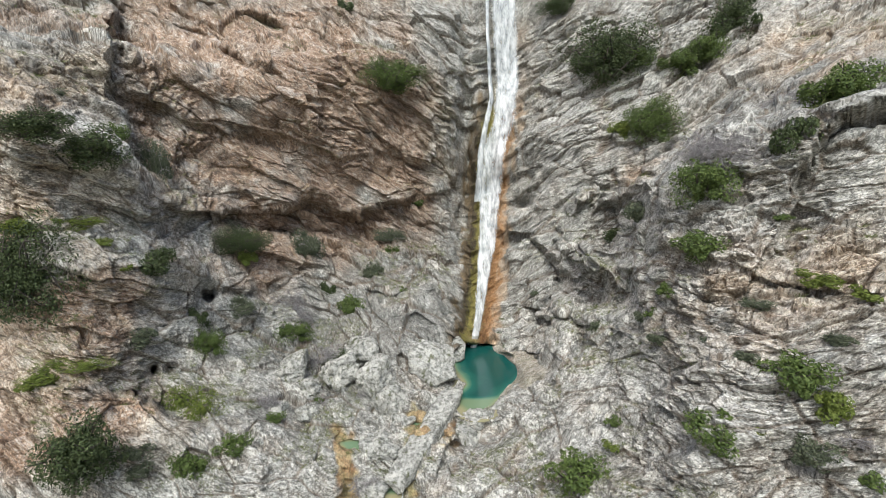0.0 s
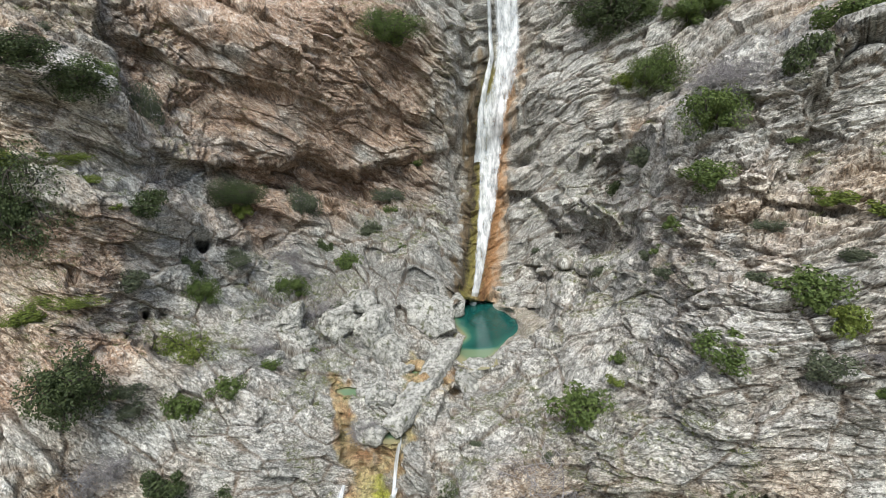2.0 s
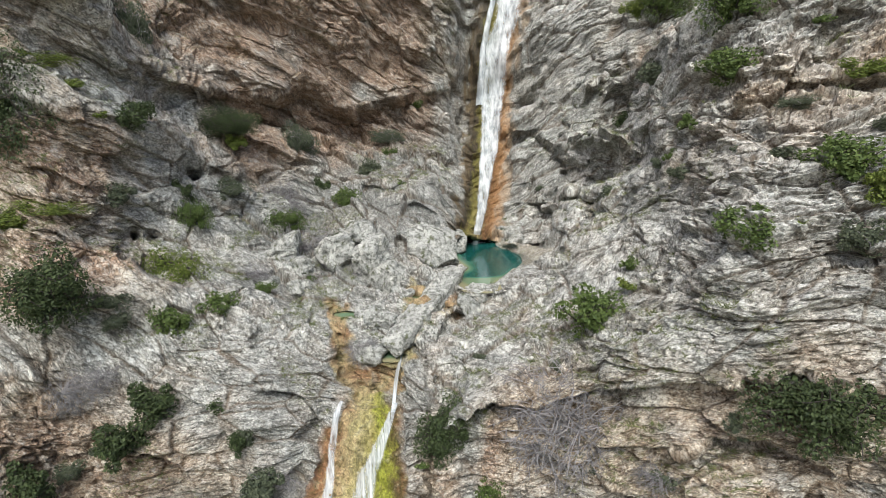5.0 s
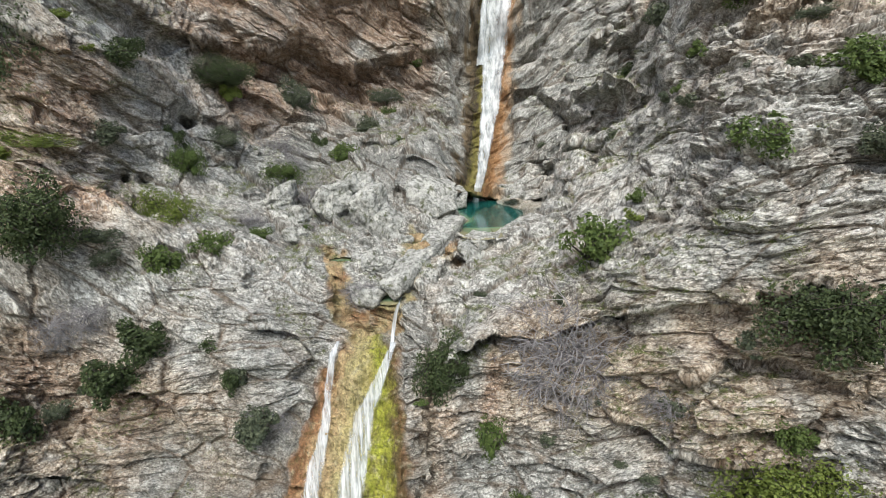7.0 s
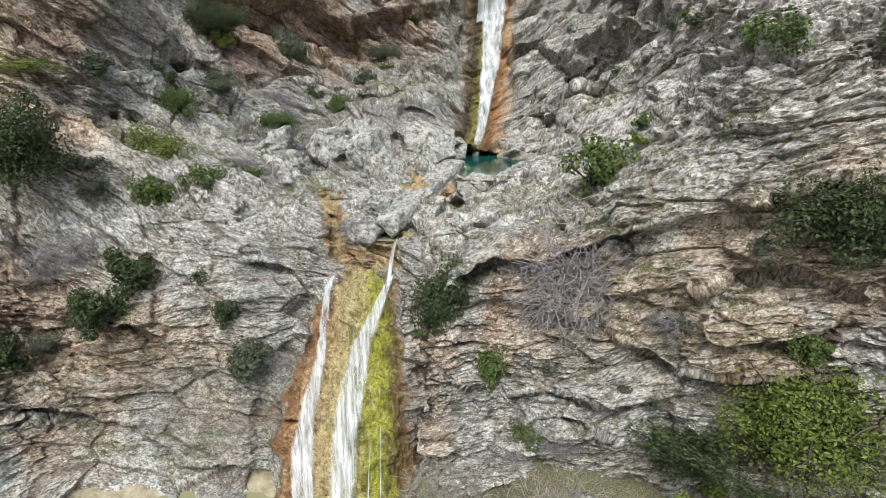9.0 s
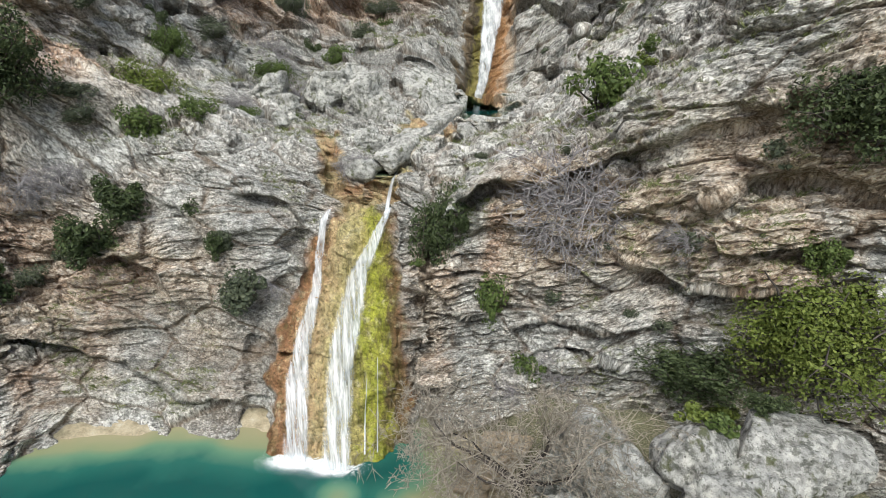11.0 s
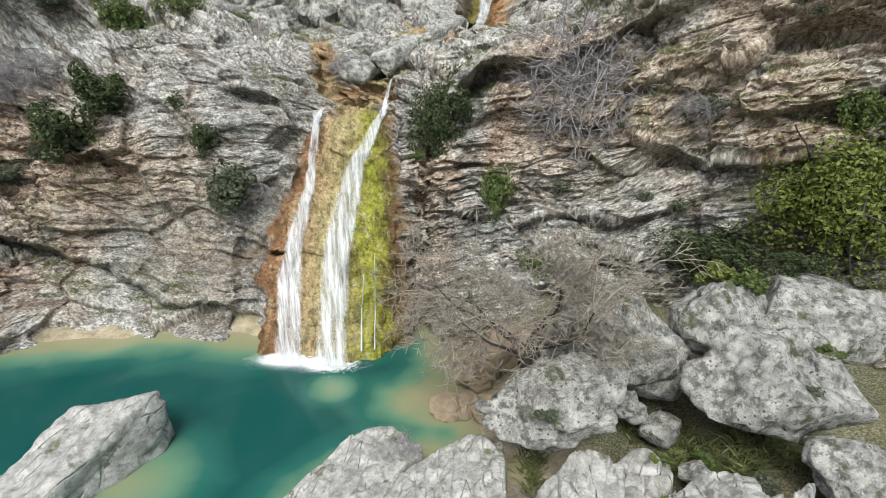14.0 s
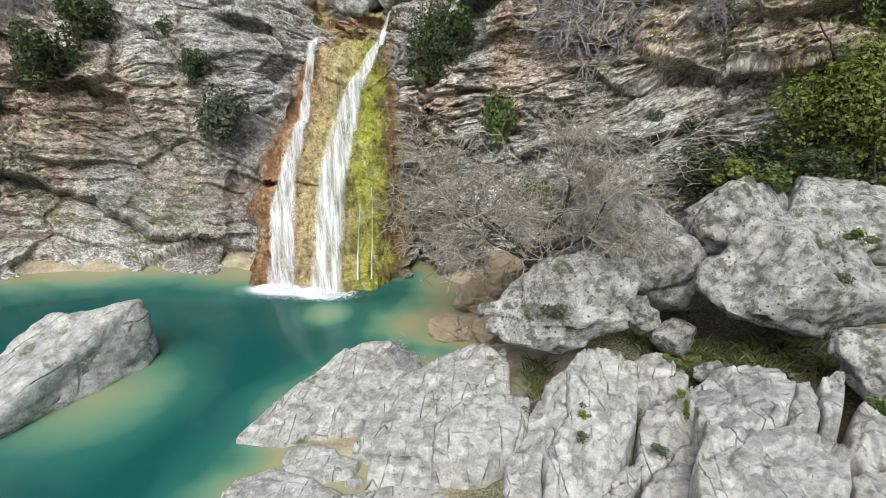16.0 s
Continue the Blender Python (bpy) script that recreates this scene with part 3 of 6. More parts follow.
def attribute(nodes, name):
    n = nodes.new("ShaderNodeAttribute")
    n.attribute_name = name
    return n.outputs["Fac"]


def bump(nodes, links, bsdf, height, strength=0.6, distance=0.05):
    n = nodes.new("ShaderNodeBump")
    n.inputs["Strength"].default_value, n.inputs["Distance"].default_value = strength, distance
    links.new(height, n.inputs["Height"])
    links.new(n.outputs["Normal"], bsdf.inputs["Normal"])


def limestone(name, stained=True, light=1.0, lichen=1.0):
    """Grey limestone with pale and dark lichen; stained: with iron, moss and travertine where the rock's own marks say so."""
    m, nodes, links, bsdf = shader(name)
    co = nodes.new("ShaderNodeTexCoord").outputs["Object"]
    big, mid, small, dots = (noise_node(nodes, links, a, 7, 0.68, co) for a in (0.4, 1.8, 6.0, 26.0))
    tone = attribute(nodes, "tone")
    if stained:
        # thin beds of differing tone
        apart = nodes.new("ShaderNodeSeparateXYZ")
        links.new(co, apart.inputs[0])
        lie = nodes.new("ShaderNodeCombineXYZ")
        links.new(apart.outputs[0], lie.inputs[0])
        links.new(apart.outputs[1], lie.inputs[1])
        links.new(attribute(nodes, "bed"), lie.inputs[2])
        flat = nodes.new("ShaderNodeMapping")
        flat.inputs["Scale"].default_value = (1.0, 1.0, 1.7)
        links.new(lie.outputs[0], flat.inputs["Vector"])
        beds = noise_node(nodes, links, 1.6, 4, 0.6, flat.outputs[0])
        # plates of rock, each of its own tone, with dark joints
        bent = nodes.new("ShaderNodeVectorMath")
        bent.operation = "MULTIPLY_ADD"
        wob = nodes.new("ShaderNodeTexNoise")
        wob.inputs["Scale"].default_value, wob.inputs["Detail"].default_value = 3.0, 2
        links.new(flat.outputs[0], wob.inputs["Vector"])
        links.new(wob.outputs["Color"], bent.inputs[0])
        bent.inputs[1].default_value = (0.12, 0.12, 0.12)
        links.new(flat.outputs[0], bent.inputs[2])
        chips, joints = [], []
        for scale in (1.9, 5.0, 13.0):
            vo = nodes.new("ShaderNodeTexVoronoi")
            vo.inputs["Scale"].default_value = scale
            links.new(bent.outputs[0], vo.inputs["Vector"])
            one = nodes.new("ShaderNodeSeparateColor")
            links.new(vo.outputs["Color"], one.inputs[0])
            chips.append((one.outputs[0], vo.outputs["Distance"]))
            if scale < 9:
                ve = nodes.new("ShaderNodeTexVoronoi")
                ve.feature = "DISTANCE_TO_EDGE"
                ve.inputs["Scale"].default_value = scale
                links.new(bent.outputs[0], ve.inputs["Vector"])
                joints.append(ramp(nodes, links, ve.outputs["Distance"], (0.0, (1, 1, 1)), (0.06, (0, 0, 0))))
        tone = mix(nodes, links, 0.4, mix(nodes, links, 0.55, mix(nodes, links, 0.5, tone, chips[0][0]), chips[1][0]), chips[2][0])
        v = maths(nodes, links, "ADD", maths(nodes, links, "MULTIPLY", mid, 0.3), maths(nodes, links, "ADD", maths(nodes, links, "MULTIPLY", beds, 0.3), maths(nodes, links, "MULTIPLY", tone, 0.4)))
    else:
        vo = nodes.new("ShaderNodeTexVoronoi")
        vo.inputs["Scale"].default_value = 5.0
        links.new(co, vo.inputs["Vector"])
        one = nodes.new("ShaderNodeSeparateColor")
        links.new(vo.outputs["Color"], one.inputs[0])
        v = maths(nodes, links, "ADD", maths(nodes, links, "MULTIPLY", one.outputs[0], 0.12), maths(nodes, links, "ADD", maths(nodes, links, "MULTIPLY", mid, 0.5), maths(nodes, links, "MULTIPLY", small, 0.42)))
    low, high = (0.40, 0.60) if stained else (0.34, 0.64)
    grey = ramp(nodes, links, v, *((low + (high - low) * at, tuple(min(0.82, light * a) for a in tint)) for at, tint in ((0, (0.12, 0.122, 0.11)), (0.33, (0.27, 0.27, 0.25)), (0.62, (0.44, 0.44, 0.41)), (1, (0.68, 0.68, 0.64)))))
    c = mix(nodes, links, maths(nodes, links, "MULTIPLY", big, 0.35), grey, tuple(light * a for a in (0.36, 0.352, 0.33)))
    if stained:
        pale = attribute(nodes, "pale")
        c = mix(nodes, links, maths(nodes, links, "MULTIPLY", pale, 0.7), c, ramp(nodes, links, v, (0.40, (0.27, 0.265, 0.245)), (0.49, (0.5, 0.495, 0.465)), (0.58, (0.72, 0.715, 0.68))))
        iron = ramp(nodes, links, v, (0.40, (0.155, 0.11, 0.085)), (0.47, (0.33, 0.215, 0.145)), (0.54, (0.45, 0.325, 0.235)), (0.61, (0.56, 0.475, 0.40)))
        beige = ramp(nodes, links, v, (0.40, (0.18, 0.13, 0.09)), (0.46, (0.36, 0.28, 0.205)), (0.53, (0.52, 0.44, 0.345)), (0.60, (0.66, 0.58, 0.475)))
        rusty = mix(nodes, links, attribute(nodes, "wall"), beige, iron)
        c = mix(nodes, links, maths(nodes, links, "MULTIPLY", attribute(nodes, "ochre"), maths(nodes, links, "ADD", small, 0.45)), c, rusty)
        old = maths(nodes, links, "MULTIPLY", attribute(nodes, "crust"), maths(nodes, links, "ADD", mid, 0.25))
        c = mix(nodes, links, old, c, mix(nodes, links, 0.68, c, (0.11, 0.115, 0.11)))
        # fine laminae along the beds; crevice shade and white highlights are put into their colour
        fine = nodes.new("ShaderNodeMapping")
        fine.inputs["Scale"].default_value = (1.3, 1.3, 3.4)
        links.new(lie.outputs[0], fine.inputs["Vector"])
        lam = noise_node(nodes, links, 2.4, 8, 0.72, fine.outputs[0])
        patchy = ramp(nodes, links, noise_node(nodes, links, 0.5, 3, 0.5, co), (0.35, (0.35, 0.35, 0.35)), (0.6, (1, 1, 1)))
        c = mix(nodes, links, maths(nodes, links, "MULTIPLY", patchy, ramp(nodes, links, lam, (0.37, (0.7, 0.7, 0.7)), (0.43, (0, 0, 0)))), c, mix(nodes, links, 0.6, c, (0.035, 0.03, 0.022)))
        c = mix(nodes, links, maths(nodes, links, "MULTIPLY", patchy, ramp(nodes, links, lam, (0.54, (0, 0, 0)), (0.62, (0.6, 0.6, 0.6)))), c, mix(nodes, links, 0.5, c, (0.78, 0.77, 0.74)))
        seam = maths(nodes, links, "MULTIPLY", maths(nodes, links, "ADD", joints[0], maths(nodes, links, "MULTIPLY", joints[1], 0.7)), ramp(nodes, links, noise_node(nodes, links, 0.9, 4, 0.6, co), (0.42, (0, 0, 0)), (0.6, (0.6, 0.6, 0.6))))
        c = mix(nodes, links, seam, c, (0.07, 0.055, 0.04))
        # weathered dark crusts and bleached faces
        crust = noise_node(nodes, links, 0.75, 9, 0.68, flat.outputs[0])
        c = mix(nodes, links, ramp(nodes, links, crust, (0.50, (0, 0, 0)), (0.60, (0.45, 0.45, 0.45))), c, mix(nodes, links, 0.5, c, (0.06, 0.06, 0.05)))
        c = mix(nodes, links, ramp(nodes, links, crust, (0.36, (0.6, 0.6, 0.6)), (0.44, (0, 0, 0))), c, mix(nodes, links, 0.55, c, (0.72, 0.71, 0.67)))
        long = nodes.new("ShaderNodeMapping")
        long.inputs["Scale"].default_value = (1.0, 1.0, 0.16)
        links.new(co, long.inputs["Vector"])
        run = noise_node(nodes, links, 2.2, 6, 0.65, long.outputs[0])
        where = nodes.new("ShaderNodeMath")
        where.operation = "MULTIPLY_ADD"
        links.new(attribute(nodes, "across"), where.inputs[0])
        where.inputs[1].default_value, where.inputs[2].default_value = 0.36, 0.33
        film = ramp(nodes, links, maths(nodes, links, "ADD", where.outputs[0], maths(nodes, links, "MULTIPLY", run, 0.36)), (0.14, (0.16, 0.08, 0.04)), (0.24, (0.30, 0.165, 0.085)), (0.34, (0.46, 0.34, 0.19)), (0.46, (0.44, 0.38, 0.19)), (0.58, (0.36, 0.32, 0.11)), (0.66, (0.33, 0.35, 0.05)), (0.715, (0.28, 0.28, 0.045)), (0.77, (0.12, 0.09, 0.035)), (0.88, (0.21, 0.11, 0.055)))
        film = mix(nodes, links, ramp(nodes, links, noise_node(nodes, links, 4.0, 7, 0.7, long.outputs[0]), (0.38, (0.7, 0.7, 0.7)), (0.52, (0, 0, 0))), film, (0.09, 0.075, 0.025))
        film = mix(nodes, links, ramp(nodes, links, noise_node(nodes, links, 2.2, 6, 0.7, co), (0.55, (0, 0, 0)), (0.68, (0.6, 0.6, 0.6))), film, (0.5, 0.46, 0.3))
        c = mix(nodes, links, attribute(nodes, "moss"), c, film)
        side = ramp(nodes, links, maths(nodes, links, "ADD", maths(nodes, links, "MULTIPLY", attribute(nodes, "side"), 0.75), maths(nodes, links, "MULTIPLY", run, 0.3)), (0.22, (0.2, 0.15, 0.09)), (0.34, (0.06, 0.05, 0.035)), (0.42, (0.2, 0.18, 0.05)), (0.5, (0.25, 0.21, 0.1)), (0.58, (0.19, 0.10, 0.045)), (0.66, (0.34, 0.19, 0.09)), (0.76, (0.43, 0.34, 0.25)))
        c = mix(nodes, links, attribute(nodes, "rust"), c, side)
        # darker brown in cracks and under jutting beds; dry grass and moss that cling to ledges
        c = mix(nodes, links, maths(nodes, links, "MULTIPLY", attribute(nodes, "soil"), maths(nodes, links, "ADD", small, 0.1)), c, (0.13, 0.085, 0.05))
        c = mix(nodes, links, maths(nodes, links, "MULTIPLY", attribute(nodes, "green"), ramp(nodes, links, small, (0.45, (0, 0, 0)), (0.6, (0.6, 0.6, 0.6)))), c, (0.15, 0.165, 0.075))
    if not stained:
        # crusts of white and dark lichen, moss in patches
        patch = noise_node(nodes, links, 2.6, 9, 0.74, co)
        c = mix(nodes, links, ramp(nodes, links, patch, (0.53, (0, 0, 0)), (0.59, (0.2 + 0.6 * lichen,) * 3)), c, (0.62, 0.62, 0.57))
        c = mix(nodes, links, ramp(nodes, links, noise_node(nodes, links, 3.7, 9, 0.74, co), (0.42, (0.75 * lichen,) * 3), (0.475, (0, 0, 0))), c, (0.10, 0.105, 0.085))
        # round dark spots: the shade inside small pits, put into the colour
        holes = nodes.new("ShaderNodeTexVoronoi")
        holes.inputs["Scale"].default_value = 7.0
        links.new(co, holes.inputs["Vector"])
        pit = ramp(nodes, links, holes.outputs["Distance"], (0.12, (0.9 * lichen,) * 3), (0.24, (0, 0, 0)))
        c = mix(nodes, links, maths(nodes, links, "MULTIPLY", pit, ramp(nodes, links, mid, (0.45, (0, 0, 0)), (0.55, (1, 1, 1)))), c, (0.05, 0.05, 0.042))
        c = mix(nodes, links, ramp(nodes, links, noise_node(nodes, links, 1.3, 7, 0.66, co), (0.33 + 0.03 * lichen, (0.85, 0.85, 0.85)), (0.38 + 0.04 * lichen, (0, 0, 0))), c, (0.085, 0.095, 0.035))
        if lichen < 0.5:
            # open joints along the beds
            ribs = nodes.new("ShaderNodeMapping")
            ribs.inputs["Scale"].default_value = (2.6, 0.45, 0.9)
            links.new(co, ribs.inputs["Vector"])
            warp = nodes.new("ShaderNodeVectorMath")
            warp.operation = "MULTIPLY_ADD"
            wob = nodes.new("ShaderNodeTexNoise")
            wob.inputs["Scale"].default_value, wob.inputs["Detail"].default_value = 2.0, 5
            links.new(co, wob.inputs["Vector"])
            links.new(wob.outputs["Color"], warp.inputs[0])
            warp.inputs[1].default_value = (0.2, 0.2, 0.2)
            links.new(ribs.outputs[0], warp.inputs[2])
            ve = nodes.new("ShaderNodeTexVoronoi")
            ve.feature = "DISTANCE_TO_EDGE"
            vc = nodes.new("ShaderNodeTexVoronoi")
            for n in (ve, vc):
                n.inputs["Scale"].default_value = 1.3
                links.new(warp.outputs[0], n.inputs["Vector"])
            one = nodes.new("ShaderNodeSeparateColor")
            links.new(vc.outputs["Color"], one.inputs[0])
            plate = one.outputs[0]
            split = maths(nodes, links, "MULTIPLY", ramp(nodes, links, ve.outputs["Distance"], (0.0, (1, 1, 1)), (0.045, (0, 0, 0))), ramp(nodes, links, mid, (0.49, (0, 0, 0)), (0.6, (1, 1, 1))))
            c = mix(nodes, links, maths(nodes, links, "MULTIPLY", plate, 0.3), c, (0.36, 0.36, 0.335))
            c = mix(nodes, links, maths(nodes, links, "MULTIPLY", split, 0.6), c, ramp(nodes, links, big, (0.45, (0.06, 0.058, 0.045)), (0.58, (0.12, 0.14, 0.055))))
    if stained:
        # pits and flecks of lichen
        fleck = noise_node(nodes, links, 9.0, 5, 0.8, flat.outputs[0])
        c = mix(nodes, links, 0.8, c, ramp(nodes, links, fleck, (0.38, (0.10, 0.10, 0.095)), (0.46, (0.5, 0.5, 0.5)), (0.55, (0.5, 0.5, 0.5)), (0.63, (0.93, 0.92, 0.9))), "OVERLAY")
    spots = ramp(nodes, links, dots, (0.34, (0.08, 0.08, 0.075)), (0.45, (0.5, 0.5, 0.5)), (0.58, (0.5, 0.5, 0.5)), (0.68, (0.9, 0.89, 0.86)))
    c = mix(nodes, links, 0.75 if lichen > 0.5 else 0.4, c, spots, "OVERLAY")
    links.new(c, bsdf.inputs["Base Color"])
    bsdf.inputs["Specular IOR Level"].default_value = 0.25
    if stained:
        links.new(ramp(nodes, links, attribute(nodes, "moss"), (0.0, (0.92, 0.92, 0.92)), (1.0, (0.55, 0.55, 0.55))), bsdf.inputs["Roughness"])
    else:
        bsdf.inputs["Roughness"].default_value = 0.9
    rough = noise_node(nodes, links, 6.0, 9, 0.75, co)
    if stained:
        plates = maths(nodes, links, "ADD", maths(nodes, links, "MULTIPLY", chips[1][0], 0.3), maths(nodes, links, "MULTIPLY", chips[2][0], 0.18))
        rough = maths(nodes, links, "ADD", maths(nodes, links, "MULTIPLY", rough, 0.45), maths(nodes, links, "ADD", plates, maths(nodes, links, "MULTIPLY", lam, 0.5)))
    elif lichen < 0.5:
        rough = maths(nodes, links, "ADD", maths(nodes, links, "MULTIPLY", rough, 0.4), maths(nodes, links, "SUBTRACT", maths(nodes, links, "ADD", 0.2, maths(nodes, links, "MULTIPLY", plate, 0.3)), maths(nodes, links, "MULTIPLY", split, 0.35)))
    bump(nodes, links, bsdf, rough, 1.0, 0.14)
    return m


ROCK = limestone("limestone_cliff")
BOULDER = limestone("limestone_boulder", False, 0.9)
SLAB = limestone("limestone_slab", False, 0.9, 0.35)
LEDGE = limestone("limestone_ledge_boulder", False, 0.95, 1.0)


def sandy(name):
    m, nodes, links, bsdf = shader(name)
    co = nodes.new("ShaderNodeTexCoord").outputs["Object"]
    n, f = noise_node(nodes, links, 1.5, 6, 0.65, co), noise_node(nodes, links, 18, 4, 0.6, co)
    c = ramp(nodes, links, n, (0.3, (0.12, 0.11, 0.07)), (0.45, (0.28, 0.24, 0.16)), (0.6, (0.40, 0.35, 0.25)), (0.75, (0.46, 0.43, 0.36)))
    links.new(mix(nodes, links, 0.4, c, ramp(nodes, links, f, (0.35, (0.3, 0.3, 0.3)), (0.65, (0.72, 0.7, 0.66))), "OVERLAY"), bsdf.inputs["Base Color"])
    bsdf.inputs["Roughness"].default_value = 0.9
    bump(nodes, links, bsdf, f, 0.6, 0.04)
    # above the water line the floor is grey rubble
    xyz = nodes.new("ShaderNodeSeparateXYZ")
    links.new(co, xyz.inputs[0])
    dry = ramp(nodes, links, maths(nodes, links, "ADD", xyz.outputs[2], maths(nodes, links, "MULTIPLY", n, 0.3)), (0.35, (0, 0, 0)), (0.6, (1, 1, 1)))
    stone = ramp(nodes, links, f, (0.35, (0.05, 0.05, 0.025)), (0.5, (0.11, 0.11, 0.06)), (0.65, (0.24, 0.22, 0.15)))
    links.new(mix(nodes, links, dry, bsdf.inputs["Base Color"].links[0].from_socket, stone), bsdf.inputs["Base Color"])
    return m


SAND = sandy("sand_and_rubble")


def pool_water(name):
    """Turquoise water: sandy where shallow, deep green-blue where deep."""
    m, nodes, links, bsdf = shader(name)
    co = nodes.new("ShaderNodeTexCoord").outputs["Object"]
    soft = noise_node(nodes, links, 0.5, 3, 0.5, co)
    depth = maths(nodes, links, "MULTIPLY", attribute(nodes, "depth"), maths(nodes, links, "ADD", soft, 0.5))
    links.new(ramp(nodes, links, depth, (0.0, (0.29, 0.27, 0.16)), (0.10, (0.22, 0.25, 0.14)), (0.28, (0.11, 0.22, 0.14)), (0.55, (0.02, 0.115, 0.092)), (0.9, (0.008, 0.072, 0.064))), bsdf.inputs["Base Color"])
    bsdf.inputs["Roughness"].default_value = 0.08
    bsdf.inputs["IOR"].default_value = 1.33
    bump(nodes, links, bsdf, noise_node(nodes, links, 5.0, 4, 0.6, co), 0.12, 0.03)
    return m


WATER = pool_water("turquoise_water")


def falling(name, cover):
    """White falling water, torn into streaks along its flow."""
    m, nodes, links, bsdf = shader(name)
    across, down = attribute(nodes, "across"), attribute(nodes, "down")
    v = nodes.new("ShaderNodeCombineXYZ")
    links.new(across, v.inputs[0])
    links.new(down, v.inputs[1])
    st = nodes.new("ShaderNodeVectorMath")
    st.operation = "MULTIPLY"
    st.inputs[1].default_value = (5.0, 0.6, 1.0)
    links.new(v.outputs[0], st.inputs[0])
    wide = noise_node(nodes, links, 1.0, 5, 0.65, st.outputs[0])
    st2 = nodes.new("ShaderNodeVectorMath")
    st2.operation = "MULTIPLY"
    st2.inputs[1].default_value = (30.0, 4.0, 1.0)
    links.new(v.outputs[0], st2.inputs[0])
    thin = noise_node(nodes, links, 1.0, 4, 0.7, st2.outputs[0])
    body = maths(nodes, links, "ADD", maths(nodes, links, "MULTIPLY", wide, 0.72), maths(nodes, links, "MULTIPLY", thin, 0.28))
    dense = maths(nodes, links, "ADD", maths(nodes, links, "MULTIPLY", body, 0.6), maths(nodes, links, "MULTIPLY", attribute(nodes, "veil"), 0.4))
    solid = ramp(nodes, links, dense, (cover - 0.16, (0, 0, 0)), (cover - 0.02, (0.5, 0.5, 0.5)), (cover + 0.15, (0.92, 0.92, 0.92)))
    links.new(ramp(nodes, links, body, (0.34, (0.46, 0.52, 0.56)), (0.48, (0.68, 0.73, 0.76)), (0.62, (0.88, 0.91, 0.93))), bsdf.inputs["Base Color"])
    bsdf.inputs["Roughness"].default_value = 0.45
    links.new(solid, bsdf.inputs["Alpha"])
    bump(nodes, links, bsdf, thin, 0.2, 0.05)
    return m


FALLING = falling("falling_water", 0.70)
VEIL = falling("thin_water_veil", 0.66)
CURTAIN = falling("broken_falling_water", 0.735)


def plain(name, a, b, rough=0.8, scale=8.0, lift=0.3):
    m, nodes, links, bsdf = shader(name)
    co = nodes.new("ShaderNodeTexCoord").outputs["Object"]
    isl = nodes.new("ShaderNodeNewGeometry").outputs["Random Per Island"]
    f = mix(nodes, links, 0.5, ramp(nodes, links, isl, (0, (0, 0, 0)), (1, (1, 1, 1))), noise_node(nodes, links, scale, 4, 0.6, co))
    links.new(ramp(nodes, links, f, (0.25, a), (0.75, b)), bsdf.inputs["Base Color"])
    bsdf.inputs["Roughness"].default_value = rough
    bsdf.inputs["Specular IOR Level"].default_value = lift
    return m


def leafy(name, a, b):
    m = plain(name, a, b, 0.6, 3.0)
    nodes, links = m.node_tree.nodes, m.node_tree.links
    bsdf, out = nodes["Principled BSDF"], nodes["Material Output"]
    thin = nodes.new("ShaderNodeBsdfTranslucent")
    links.new(bsdf.inputs["Base Color"].links[0].from_socket, thin.inputs["Color"])
    both = nodes.new("ShaderNodeMixShader")
    both.inputs[0].default_value = 0.25
    links.new(bsdf.outputs[0], both.inputs[1])
    links.new(thin.outputs[0], both.inputs[2])
    links.new(both.outputs[0], out.inputs["Surface"])
    return m


LEAF = {
    "dark": leafy("dark_evergreen_leaf", (0.03, 0.045, 0.018), (0.085, 0.115, 0.045)),
    "green": leafy("green_leaf", (0.05, 0.08, 0.02), (0.13, 0.18, 0.05)),
    "lime": leafy("yellow_green_leaf", (0.085, 0.12, 0.02), (0.185, 0.225, 0.05)),
    "grey": leafy("grey_green_leaf", (0.05, 0.065, 0.04), (0.14, 0.16, 0.10)),
}
TWIG = plain("dry_grey_twig", (0.15, 0.142, 0.145), (0.37, 0.35, 0.355), 0.9)
PALE_TWIG = plain("pale_bare_twig", (0.18, 0.155, 0.12), (0.40, 0.36, 0.30), 0.9)
BARK = plain("dark_bark", (0.035, 0.03, 0.027), (0.10, 0.085, 0.075), 0.9)
CREAM = plain("cream_travertine", (0.24, 0.18, 0.11), (0.52, 0.44, 0.33), 0.75, 2.5)
bump(CREAM.node_tree.nodes, CREAM.node_tree.links, CREAM.node_tree.nodes["Principled BSDF"], noise_node(CREAM.node_tree.nodes, CREAM.node_tree.links, 5.0, 8, 0.7), 0.9, 0.1)
BLADE = plain("grass_blade", (0.07, 0.09, 0.03), (0.19, 0.21, 0.08), 0.7)
FOAM = plain("white_foam", (0.6, 0.66, 0.68), (0.9, 0.92, 0.92), 0.6)


